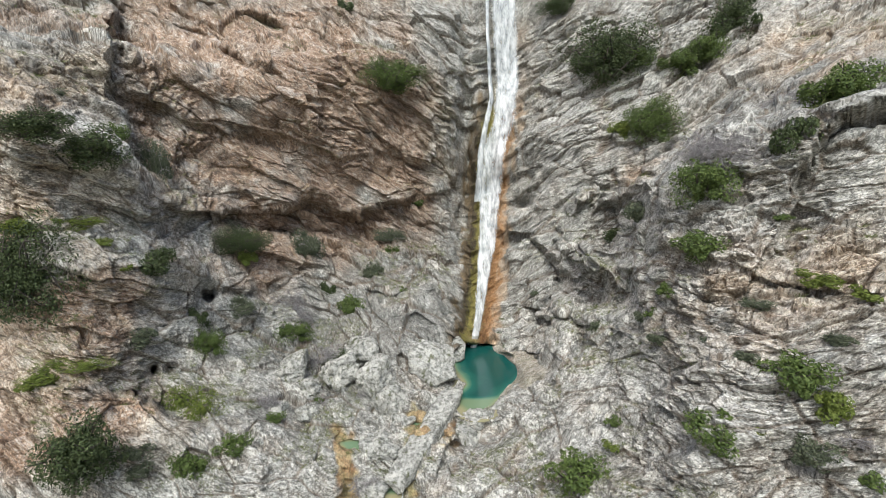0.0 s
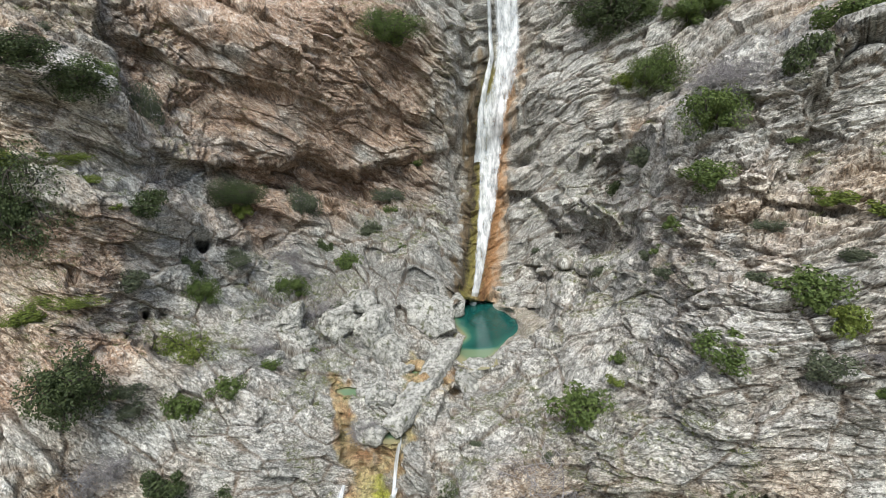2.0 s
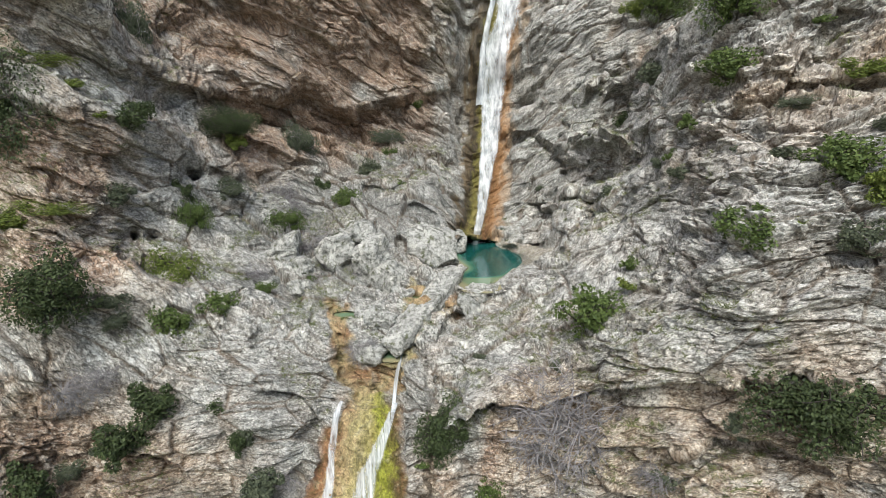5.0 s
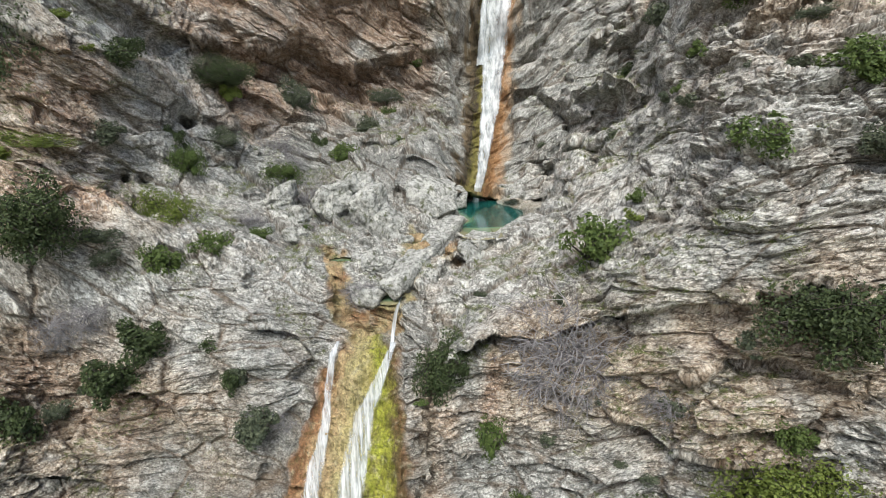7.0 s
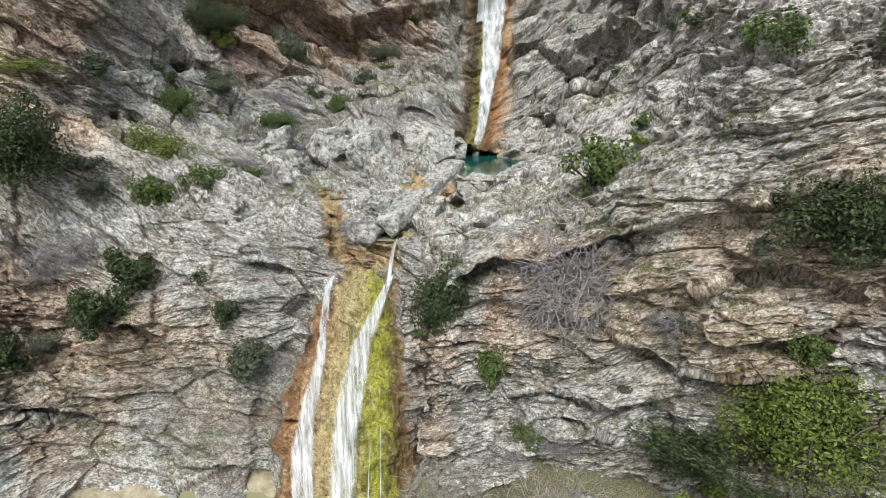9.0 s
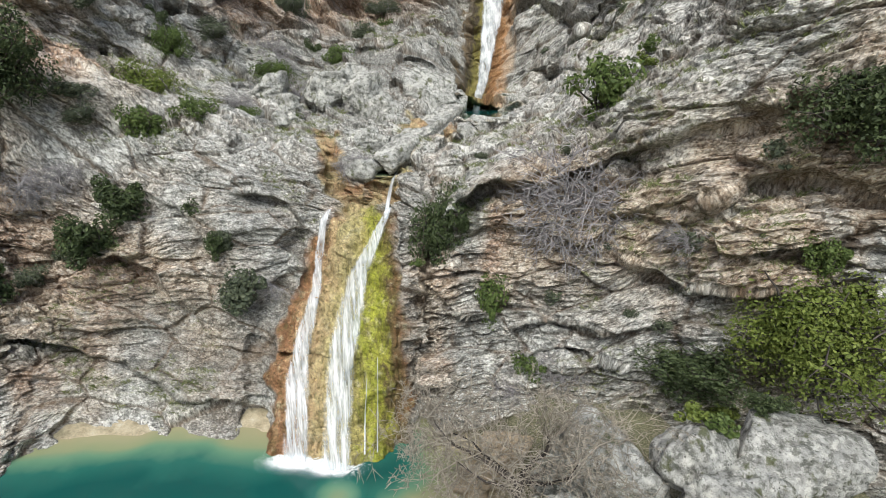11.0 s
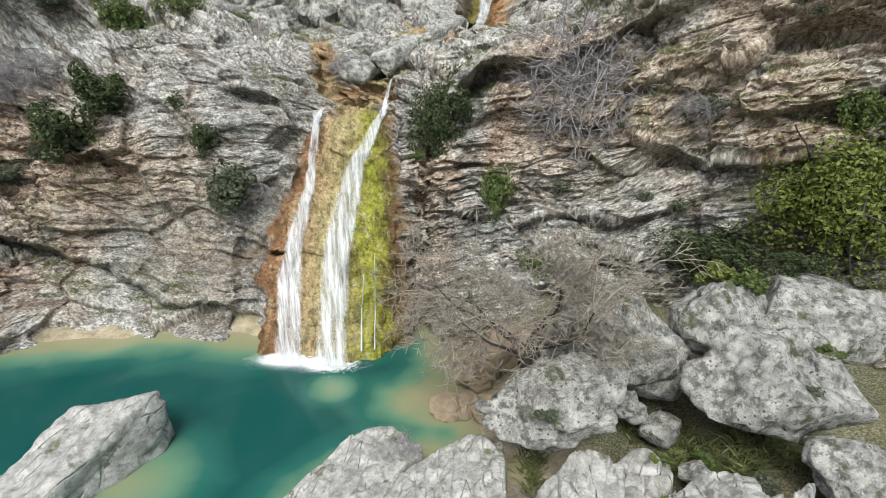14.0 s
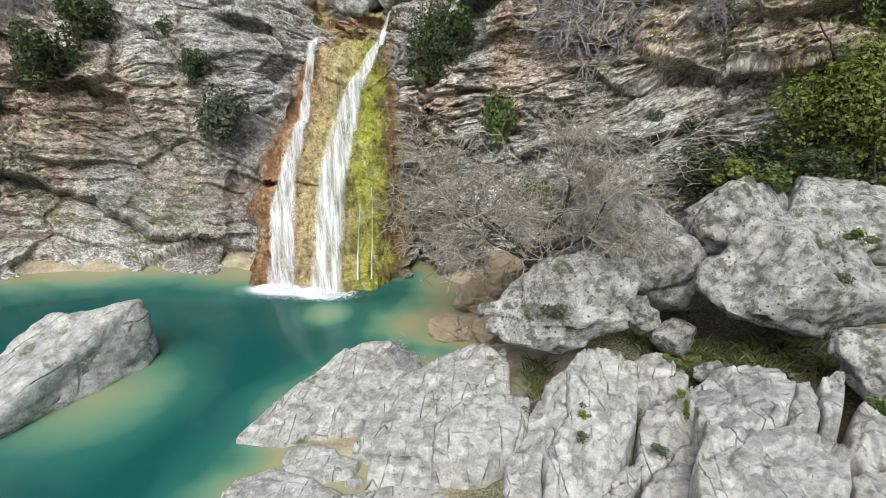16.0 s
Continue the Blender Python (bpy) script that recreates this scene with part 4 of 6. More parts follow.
# ---- building helpers ----
def mesh_from(name, verts, faces, material, smooth=True, marks=None):
    """A mesh from arrays; faces all of one size. marks: numbers per vertex, by name."""
    verts, faces = np.asarray(verts, np.float32), np.asarray(faces, np.int32)
    me = bpy.data.meshes.new(name)
    k = faces.shape[1]
    me.vertices.add(len(verts))
    me.vertices.foreach_set("co", verts.ravel())
    me.loops.add(faces.size)
    me.loops.foreach_set("vertex_index", faces.ravel())
    me.polygons.add(len(faces))
    me.polygons.foreach_set("loop_start", np.arange(0, faces.size, k, dtype=np.int32))
    me.polygons.foreach_set("loop_total", np.full(len(faces), k, np.int32))
    me.polygons.foreach_set("use_smooth", np.full(len(faces), smooth))
    me.update(calc_edges=True)
    for key, values in (marks or {}).items():
        me.attributes.new(key, "FLOAT", "POINT").data.foreach_set("value", np.asarray(values, np.float32))
    me.materials.append(material)
    return me


def grid_faces(rows, cols):
    i = np.arange(rows * cols).reshape(rows, cols)
    return np.stack((i[:-1, :-1], i[:-1, 1:], i[1:, 1:], i[1:, :-1]), -1).reshape(-1, 4)


def kept(verts, faces, marks):
    """Only the vertices that the faces use."""
    use = np.unique(faces)
    back = np.full(len(verts), -1)
    back[use] = np.arange(len(use))
    return verts[use], back[faces], {k: v[use] for k, v in marks.items()}


def part(name, me, parent, label=""):
    ob = new(name, me)
    ob.parent = parent
    return tagged(ob, label)


def thing(name, at, label, category, group=""):
    ob = new(name)
    ob.location = at
    return tagged(ob, label, category, group)


# ---- the cliff ----
COLS = np.concatenate((np.linspace(-53, -46, 25, endpoint=False), np.linspace(-46, 40, 840, endpoint=False), np.linspace(40, 51, 35)))
ROWS = np.concatenate((np.linspace(2.5, 7, 60, endpoint=False), np.linspace(7, 16, 225, endpoint=False), np.linspace(16, 32, 440, endpoint=False), np.linspace(32, 40, 130, endpoint=False), np.linspace(40, 58, 200, endpoint=False), np.linspace(58, 65, 16)))
TH, S = (a.ravel() for a in np.meshgrid(COLS, ROWS))
OUT, FRONT, CHUTE_AT, CLEFT, BASIN, ACROSS, SIDE = cliff(TH, S)
BASE = place(TH, S, OUT).reshape(len(ROWS), len(COLS), 3)
# how far apart the sheet's points lie
APART = np.maximum(np.linalg.norm(np.gradient(BASE, axis=0), axis=2), np.linalg.norm(np.gradient(BASE, axis=1), axis=2))
for k in range(3):
    APART[1:-1] = np.maximum(APART[1:-1], np.maximum(APART[:-2], APART[2:]))
UP, TONE, BED, CRACK = relief(TH, S, OUT, FRONT, CHUTE_AT, CLEFT, BASIN, APART.ravel())
# the relief stands out along the rock's own facing, not along the line of sight
facing = np.cross(np.gradient(BASE, axis=1), np.gradient(BASE, axis=0))
facing /= np.linalg.norm(facing, axis=2)[:, :, None] + 1e-9
inward = place(TH, 0 * S, 0 * S - 1).reshape(BASE.shape)
for k in range(3):
    facing[1:-1, 1:-1] = (facing[1:-1, 1:-1] + facing[:-2, 1:-1] + facing[2:, 1:-1] + facing[1:-1, :-2] + facing[1:-1, 2:]) / 5
facing = np.where((facing * inward).sum(2)[:, :, None] < 0, -facing, facing) * 0.75 + inward * 0.35
facing /= np.linalg.norm(facing, axis=2)[:, :, None]
ROCKS = (BASE + facing * UP.reshape(len(ROWS), len(COLS), 1)).reshape(-1, 3)
OUT = OUT - UP
P32 = ROCKS.astype(np.float32)
WALL = great_wall(P32)
RAW = np.clip(1.2 * blotch(RED, TH, S, P32, 63), 0, 1)
OCHRE_AT = np.clip(blotch(OCHRE, TH, S, P32, 61) + 0.6 * RAW + WALL * (0.15 + 0.4 * step(37, 46, S) + 0.6 * lumps(P32, 4.0, 3, 66)), 0, 1)
PALE_AT = blotch(PALE, TH, S, P32, 71) * (1 - WALL)
STREAM_AT = np.minimum(*(np.abs(along(tuple((a * 0.48, b) for a, b in line), TH * 0.48, S)[0]) for line in (STREAM, BRANCH)))
RUST_AT = step(2.6, 1.7, np.abs(SIDE + 0.2) + 0.7 * lumps(P32, (0.8, 0.8, 4.0), 2, 81)) * step(24.5, 26, S) * step(60, 46, S + 4 * grain(P32, 3.0, 82)) * (1 - FRONT)
MOSS_AT = np.clip(np.maximum(CHUTE_AT, 0.95 * step(0.75, 0.35, STREAM_AT + 0.3 * lumps(P32, 0.7, 2, 87)) * step(15, 16, S)), 0, 1)
MOSS_AT = np.maximum(MOSS_AT, 0.3 * BASIN)
UPWARD = np.cross(np.gradient(ROCKS.reshape(BASE.shape), axis=1), np.gradient(ROCKS.reshape(BASE.shape), axis=0))
UPWARD = np.abs(UPWARD[:, :, 2] / (np.linalg.norm(UPWARD, axis=2) + 1e-9)).ravel()
GREEN_AT = step(0.55, 0.8, UPWARD) * step(0.2, 0.5, lumps(P32, 3.0, 3, 84)) * (1 - CHUTE_AT) * (1 - RUST_AT) * (1 - BASIN)
MARKS = {"green": GREEN_AT, "ochre": OCHRE_AT, "pale": PALE_AT, "moss": MOSS_AT, "tone": TONE, "across": ACROSS, "rust": RUST_AT, "side": np.clip(0.5 + SIDE / 6, 0, 1), "soil": CRACK, "wall": np.maximum(WALL, RAW), "bed": BED, "crust": blotch(CRUST, TH, S, P32, 67)}
QUADS = grid_faces(len(ROWS), len(COLS))
LONG = APART.ravel()[QUADS].max(1) > 0.13
q_front, q_s, q_th = FRONT[QUADS].mean(1) > 0.5, S[QUADS].mean(1), TH[QUADS].mean(1)
zone = np.where(q_front, 3, np.where(q_s > 30.5, 0, np.where(q_th < -19, 1, 2)))
for i, (name, label) in enumerate((
        ("cliff_back", "high iron-stained orange and grey limestone wall with slanting beds"),
        ("cliff_left", "grey and ochre limestone flank with ledges and crevices"),
        ("cliff_middle", "grey rock ledge and mossy travertine chute of the falls"),
        ("cliff_right", "pale grey layered limestone slope above a beige cliff"))):
    v, f, marks = kept(ROCKS, QUADS[zone == i], MARKS)
    me = mesh_from(name, v, f, ROCK, False, marks)
    me.polygons.foreach_set("use_smooth", LONG[zone == i])
    tagged(new(name, me), label, "cliff", kind="structure")

GRID_OUT = OUT.reshape(len(ROWS), len(COLS))


def onto(th, s, lift=0.0):
    """Points on the cliff, lifted off it towards the gorge."""
    th, s = np.asarray(th, float), np.asarray(s, float)
    i, j = np.interp(s, ROWS, np.arange(len(ROWS))), np.interp(th, COLS, np.arange(len(COLS)))
    i0, j0 = np.minimum(i.astype(int), len(ROWS) - 2), np.minimum(j.astype(int), len(COLS) - 2)
    u, v = i - i0, j - j0
    g = GRID_OUT
    out = (g[i0, j0] * (1 - u) + g[i0 + 1, j0] * u) * (1 - v) + (g[i0, j0 + 1] * (1 - u) + g[i0 + 1, j0 + 1] * u) * v
    return place(th, s, out - lift)


# ---- basin, bank and the ground behind, one sheet to the horizon ----
far = np.array([40, 80, 200, 600, 2000.0])
gx = np.concatenate((-30 - far[::-1], np.linspace(-30, -12, 60, endpoint=False), np.linspace(-12, 14, 200), 14 + far))
gy = np.concatenate((-far[::-1], np.linspace(0, 5, 12, endpoint=False), np.linspace(5, 23, 150)))
X, Y = (a.ravel() for a in np.meshgrid(gx, gy))
Z = ground(X, Y)
tagged(new("ground", mesh_from("ground", np.stack((X, Y, Z), -1), grid_faces(len(gy), len(gx)), SAND)), "sandy and rubbly floor of the gorge around the pool", "ground", kind="structure")

# ---- water ----
gx, gy = np.linspace(-32, 3, 200), np.linspace(2, 20.6, 120)
X, Y = (a.ravel() for a in np.meshgrid(gx, gy))
tagged(new("water", mesh_from("lower_pool", np.stack((X, Y, 0 * X), -1), grid_faces(len(gy), len(gx)), WATER, True, {"depth": np.clip(-ground(X, Y) / 2.6, 0, 1)})), "turquoise pool, sandy green in the shallows", "water", kind="structure")
for outline, z, rim in BASINS:
    low, high = np.min(outline, axis=0) - 1, np.max(outline, axis=0) + 1
    step_m = 0.1
    gx, gy = np.arange(low[0], high[0], step_m), np.arange(low[1], high[1], step_m)
    X, Y = (a.ravel() for a in np.meshgrid(gx, gy))
    d = within(outline, X, Y)
    if rim > 0.5:
        deep = np.clip(-d / 1.4, 0, 1) * step(33.2, 34.0, Y - 0.1 * (X - 2)) * 0.8 + 0.2 * step(0, 0.6, -d)
        name, label = "upper_pool", "deep teal rock pool with a sandy outlet"
    else:
        deep = 0.22 * step(0, 0.4, -d)
        name, label = "small_pool", "small shallow green pool between the boulders"
    f = grid_faces(len(gy), len(gx))
    f = f[(d[f].min(1) < 0.6 * min(1.0, rim + 0.2))]
    v, f, marks = kept(np.stack((X, Y, 0 * X + z), -1), f, {"depth": deep})
    tagged(new("water", mesh_from(name, v, f, WATER, True, marks)), label, "water", kind="structure")


def stream(th, s, half, lift=0.12, material=None, across=14, along_n=220, torn=0.06, seed=0):
    """A sheet of falling water over the rock: its middle th and half width at heights s."""
    t = np.linspace(0, 1, along_n)
    ss = np.interp(t, np.linspace(0, 1, len(s)), s)
    order = np.argsort(s)
    mid, wide = np.interp(ss, np.array(s)[order], np.array(th)[order]), np.interp(ss, np.array(s)[order], np.array(half)[order])
    u = np.linspace(-1, 1, across)
    a = mid[:, None] + wide[:, None] * u
    b = np.repeat(ss[:, None], across, 1)
    p = onto(a.ravel(), b.ravel(), lift)
    # the water falls clear of hollows: it keeps the foremost line of the rock above it
    r = np.hypot(p[:, 0], p[:, 1]).reshape(along_n, across)
    k = np.ones(13) / 13
    r = np.stack([np.convolve(np.pad(c, 6, "edge"), k, "valid") for c in r.T], 1)
    k = np.ones(3) / 3
    r = np.stack([np.convolve(np.pad(c, 1, "edge"), k, "valid") for c in r], 0)
    p = place(a.ravel(), b.ravel(), r.ravel() - lift * (1 - u ** 2 * 0.8)[None].repeat(along_n, 0).ravel())
    p = p + (torn * grain(p.astype(np.float32), (0.25, 0.25, 1.2), 90 + seed))[:, None] * np.array((0, -1.0, 0.2))
    down = np.repeat(np.cumsum(np.r_[0, np.abs(np.diff(ss))])[:, None], across, 1)
    over = a * np.pi / 180 * 25
    veil = np.clip(1.25 - np.abs(u) ** 2.2, 0, 1)[None].repeat(along_n, 0)
    return mesh_from("water_sheet", p, grid_faces(along_n, across), material or FALLING, True, {"across": over.ravel(), "down": down.ravel(), "veil": veil.ravel()})


upper = thing("waterfall", (1.5, 43, 12), "tall narrow white waterfall sliding down a mossy cleft", "waterfall")
lower = thing("waterfall", (-5.5, 18, 0), "two white streams over yellow-green mossy travertine", "waterfall")


def under(ob, me, name, label=""):
    me.transform(Matrix.Translation(-Vector(ob.location)))
    return part(name, me, ob, label)


under(upper, stream((3.0, 3.0, 3.6, 3.3, 2.3, 2.0, 1.9, 1.4, 1.0, 0.4), (66, 60.7, 52.5, 48, 45.3, 41, 37.2, 32, 28.2, 25.2), (1.7, 1.6, 1.5, 1.4, 1.6, 1.5, 1.3, 0.9, 0.6, 0.45), 0.45, FALLING, 26, 300, 0.12), "water_sheet")
under(upper, stream((1.4, 1.5, 2.0, 1.0, 0.7), (64, 57, 50.5, 45, 40), (0.25, 0.22, 0.3, 0.4, 0.5), 0.5, VEIL, 8, 160, 0.08, 3), "side_stream", "thin side stream")
under(lower, stream((-14.6, -15.3, -16.0, -16.5, -17.8, -19.1, -20.2), (16.3, 15.7, 14.0, 12.6, 11.1, 9.3, 5.8), (0.3, 0.55, 0.6, 0.75, 1.2, 1.6, 2.0), 0.22, CURTAIN, 18, 260, 0.10, 5), "water_sheet", "left stream")
under(lower, stream((-8.4, -8.9, -10.4, -12.0, -13.1, -14.4, -15.5), (16.2, 15.7, 14.4, 13.1, 11.5, 9.3, 5.8), (0.4, 0.6, 1.0, 1.6, 1.9, 2.1, 2.4), 0.24, CURTAIN, 22, 260, 0.10, 6), "water_sheet", "right stream, broader and whiter")
under(lower, stream((-11.4, -11.8, -12.0), (9.0, 7.5, 6.2), (0.05, 0.10, 0.16), 0.10, VEIL, 6, 90, 0.06, 7), "trickle", "thin trickle")
under(lower, stream((-10.1, -10.3, -10.5), (9.8, 7.5, 6.2), (0.04, 0.08, 0.12), 0.10, VEIL, 6, 90, 0.06, 8), "trickle", "thin trickle")


under(lower, stream((-6.6, -7.2, -8.2, -8.8), (20.2, 18.9, 17.4, 15.7), (0.14, 0.2, 0.26, 0.3), 0.12, VEIL, 8, 120, 0.04, 9), "rill", "thin rill between the boulders")


def foam(parent, at, wide, deep, n, seed):
    """Froth: many small flat bubbles and drops where the water strikes."""
    rng = np.random.default_rng(seed)
    c = rng.normal(0, 1, (n, 2)) * (wide * 0.42, deep * 0.42)
    near = np.exp(-(c[:, 0] / wide) ** 2 * 2 - (c[:, 1] / deep) ** 2 * 2)
    size = rng.uniform(0.01, 0.045, n) * (0.3 + near)
    ring = np.array([(math.cos(a), math.sin(a), 0) for a in np.linspace(0, 2 * math.pi, 6, endpoint=False)] + [(0, 0, 0.7)])
    v = ring[None] * size[:, None, None] * np.stack((rng.uniform(0.8, 1.6, n), rng.uniform(0.7, 1.1, n), np.ones(n)), -1)[:, None]
    v = v + np.stack((c[:, 0], c[:, 1], 0.01 + rng.random(n) ** 4 * 0.2 * near), -1)[:, None]
    tri = np.array([(i, (i + 1) % 6, 6) for i in range(6)])
    f = (tri[None] + 7 * np.arange(n)[:, None, None]).reshape(-1, 3)
    me = mesh_from("foam", v.reshape(-1, 3) + np.asarray(at), f, FOAM)
    tagged(under(parent, me, "foam", "white froth on the water"), kind="stuff")


foam(lower, (-6.4, 17.35, 0), 1.2, 0.6, 4200, 1)
foam(lower, (-4.9, 17.15, 0), 1.1, 0.6, 5000, 2)
foam(upper, (0.2, 43.3, UPPER_POOL_Z), 1.1, 0.7, 1500, 3)


# ---- loose rocks ----
def ball(level):
    bm = bmesh.new()
    bmesh.ops.create_icosphere(bm, subdivisions=level, radius=1)
    v = np.array([p.co for p in bm.verts])
    f = np.array([[p.index for p in t.verts] for t in bm.faces])
    bm.free()
    return v, f


BALLS = {k: ball(k) for k in (4, 5)}


def rock(name, label, at, size, turn=(0, 0, 0), seed=0, material=None, level=5, cuts=14, square=0.0, beds=0.0, group="", pits=0.0, category="rock", taper=(0, 0), crag=1.0):
    """A boulder or slab: a ball hewn to facets, squared off, layered (upright beds along its length, or lying ones where beds is minus) and pitted."""
    rng = np.random.default_rng(seed + 500)
    d, f = BALLS[level]
    # finer above than below
    d = d + (0, 0, 0.5)
    d = d / np.linalg.norm(d, axis=1)[:, None]
    r = np.ones(len(d))
    if square:
        r = 1 / (np.abs(d) ** (2 + 10 * square)).sum(1) ** (1 / (2 + 10 * square))
    n = rng.normal(0, 1, (cuts, 3))
    n /= np.linalg.norm(n, axis=1)[:, None]
    for k in range(cuts):
        c = d @ n[k]
        lim = rng.uniform(0.56, 0.86) * (1 + 0.35 * square)
        r = np.where(c > 0, np.minimum(r, lim / np.maximum(c, 1e-6)), r)
    p = d * r[:, None]
    p = p * np.stack((1 + taper[0] * p[:, 1], np.ones(len(p)), 1 + taper[1] * p[:, 1]), -1)
    p = p * np.asarray(size) / 2
    q = (p + rng.uniform(-50, 50, 3)).astype(np.float32)
    m = min(min(size), 1.6)
    low = (0.035 if not beds else 0.015) * m * lumps(q, 0.6 * m, 3, seed) + 0.018 * lumps(q, 0.25, 3, seed + 1)
    own, slope, edge = cells(q + 0.04 * np.stack([grain(q, 0.3, seed + 9 + k) for k in range(3)], -1), (0.7 * m, 0.7 * m, 0.5 * m), seed + 2, 0.1)
    low = low + crag * (0.025 * m * own + 0.08 * m * slope) - 0.03 * m * step(0.07, 0, edge)
    if beds:
        b = np.stack((q[:, 0] + 0.10 * grain(q, 0.8, seed + 7), q[:, 1], q[:, 2] + 0.05 * grain(q, 0.8, seed + 8)), -1).astype(np.float32)
        own, slope, edge = cells(b, (0.33, 1.7, 1.2) if beds > 0 else (1.3, 1.3, 0.17), seed + 3, 0.12)
        low = low + abs(beds) * (0.05 * own + 0.06 * slope - 0.05 * step(0.12, 0, edge))
        own, slope, edge = cells(b, (1.0, 0.8, 1.0), seed + 13, 0.06)
        low = low + abs(beds) * (0.07 * own + 0.16 * slope - 0.08 * step(0.05, 0, edge))
    if pits:
        low = low - pits * 0.09 * step(0.35, 0.75, grain(q, 0.42, seed + 4)) - pits * 0.05 * step(0.35, 0.75, grain(q, 0.17, seed + 6)) + pits * 0.015 * lumps(q, 0.3, 2, seed + 15)
    p = p + d * low[:, None]
    me = mesh_from(name, p, f, material or BOULDER, True)
    ob = new(name, me)
    ob.matrix_world = pose(*at, *turn)
    return tagged(ob, label, category, group)


GREY = "weathered grey limestone boulder with dark lichen and pits"
rock("boulder", "long pale grey pitted block lying in the turquoise pool", (-9.75, 11.35, 0.25), (2.1, 4.2, 2.3), (7, 4, -27), 1, SLAB, 5, 5, 0.8, 0, "", 0.4, "boulder", (-0.12, 0.38))
rock("boulder", "rounded grey boulder with moss resting on the slabs", (2.2, 11.75, 2.3), (3.7, 2.3, 2.0), (0, -8, 8), 2, BOULDER, 5, 14, 0.1, 0, "boulders of the bank", 1.7, "boulder", (0, 0), 1.7)
rock("boulder", "huge lichen-spotted limestone boulder overhanging the bank", (7.15, 12.0, 2.95), (5.3, 3.4, 3.1), (0, 6, 14), 3, BOULDER, 5, 18, 0.2, 0, "boulders of the bank", 1.8, "boulder", (0, 0), 1.7)
rock("boulder", "slanting grey boulder beside the bare tree", (3.75, 13.5, 3.5), (3.9, 2.4, 2.5), (0, 12, 10), 4, BOULDER, 5, 9, 0.3, 0, "boulders of the bank", 0.8, "boulder")
rock("boulder", "jagged karst-weathered pale rock under the shrubs", (6.3, 13.1, 4.0), (2.6, 2.0, 2.2), (0, 0, 5), 5, BOULDER, 5, 10, 0.0, 0, "boulders of the bank", 1.2, "boulder")
rock("boulder", "broad pale limestone boulder with grass on top", (8.9, 13.4, 4.1), (4.0, 2.8, 2.0), (0, 4, 10), 6, BOULDER, 5, 12, 0.2, 0, "boulders of the bank", 1.0, "boulder")
rock("boulder", "lichen-spotted limestone boulder on the bank", (8.2, 10.0, 1.95), (2.3, 1.9, 1.8), (0, 18, 0), 7, BOULDER, 5, 12, 0.15, 0, "boulders of the bank", 1.0, "boulder")
rock("stone", "small orange-brown stone wedged under the boulders", (3.95, 12.3, 2.0), (0.8, 0.7, 0.75), (0, 0, 20), 8, BOULDER, 4, 10, 0.1, 0, "stones of the bank")
rock("stone", "small grey stone wedged under the boulders", (4.35, 12.3, 1.75), (0.7, 0.6, 0.7), (0, 10, 50), 9, BOULDER, 4, 10, 0.1, 0, "stones of the bank")
rock("stone", "flat grey plate of rock lying on the bank", (4.1, 11.2, 1.05), (1.1, 0.8, 0.45), (10, -12, -20), 10, SLAB, 4, 10, 0.4, 0, "stones of the bank")
rock("stone", "rounded reddish stone at the foot of the boulder", (5.25, 10.75, 1.25), (0.9, 0.6, 0.55), (0, 0, 10), 11, BOULDER, 4, 10, 0.1, 0, "stones of the bank")
rock("stone", "shaded grey rock in the gap between boulders", (5.2, 13.4, 2.1), (1.9, 1.6, 1.7), (0, 0, 30), 12, BOULDER, 4, 10, 0.2, 0, "stones of the bank")
rock("stone", "shaded grey rock in the gap between boulders", (4.9, 12.2, 1.4), (1.2, 1.0, 0.9), (0, 20, 70), 13, BOULDER, 4, 10, 0.2, 0, "stones of the bank")
for at, size, turn, seed in (((-0.3, 14.6, 0.1), (1.5, 1.2, 0.7), (0, 0, 20), 14), ((0.8, 14.2, 0.3), (1.4, 1.3, 0.9), (0, 0, 60), 15), ((0.4, 16.0, 0.5), (1.8, 1.6, 1.1), (0, 0, 30), 16), ((1.5, 16.8, 1.2), (2.2, 1.8, 1.5), (0, 0, 80), 17)):
    rock("stone", "cream water-worn rock at the edge of the pool", at, size, turn, seed, CREAM, 5, 12, 0.3, -0.6, "rocks on the shore", 0.6)
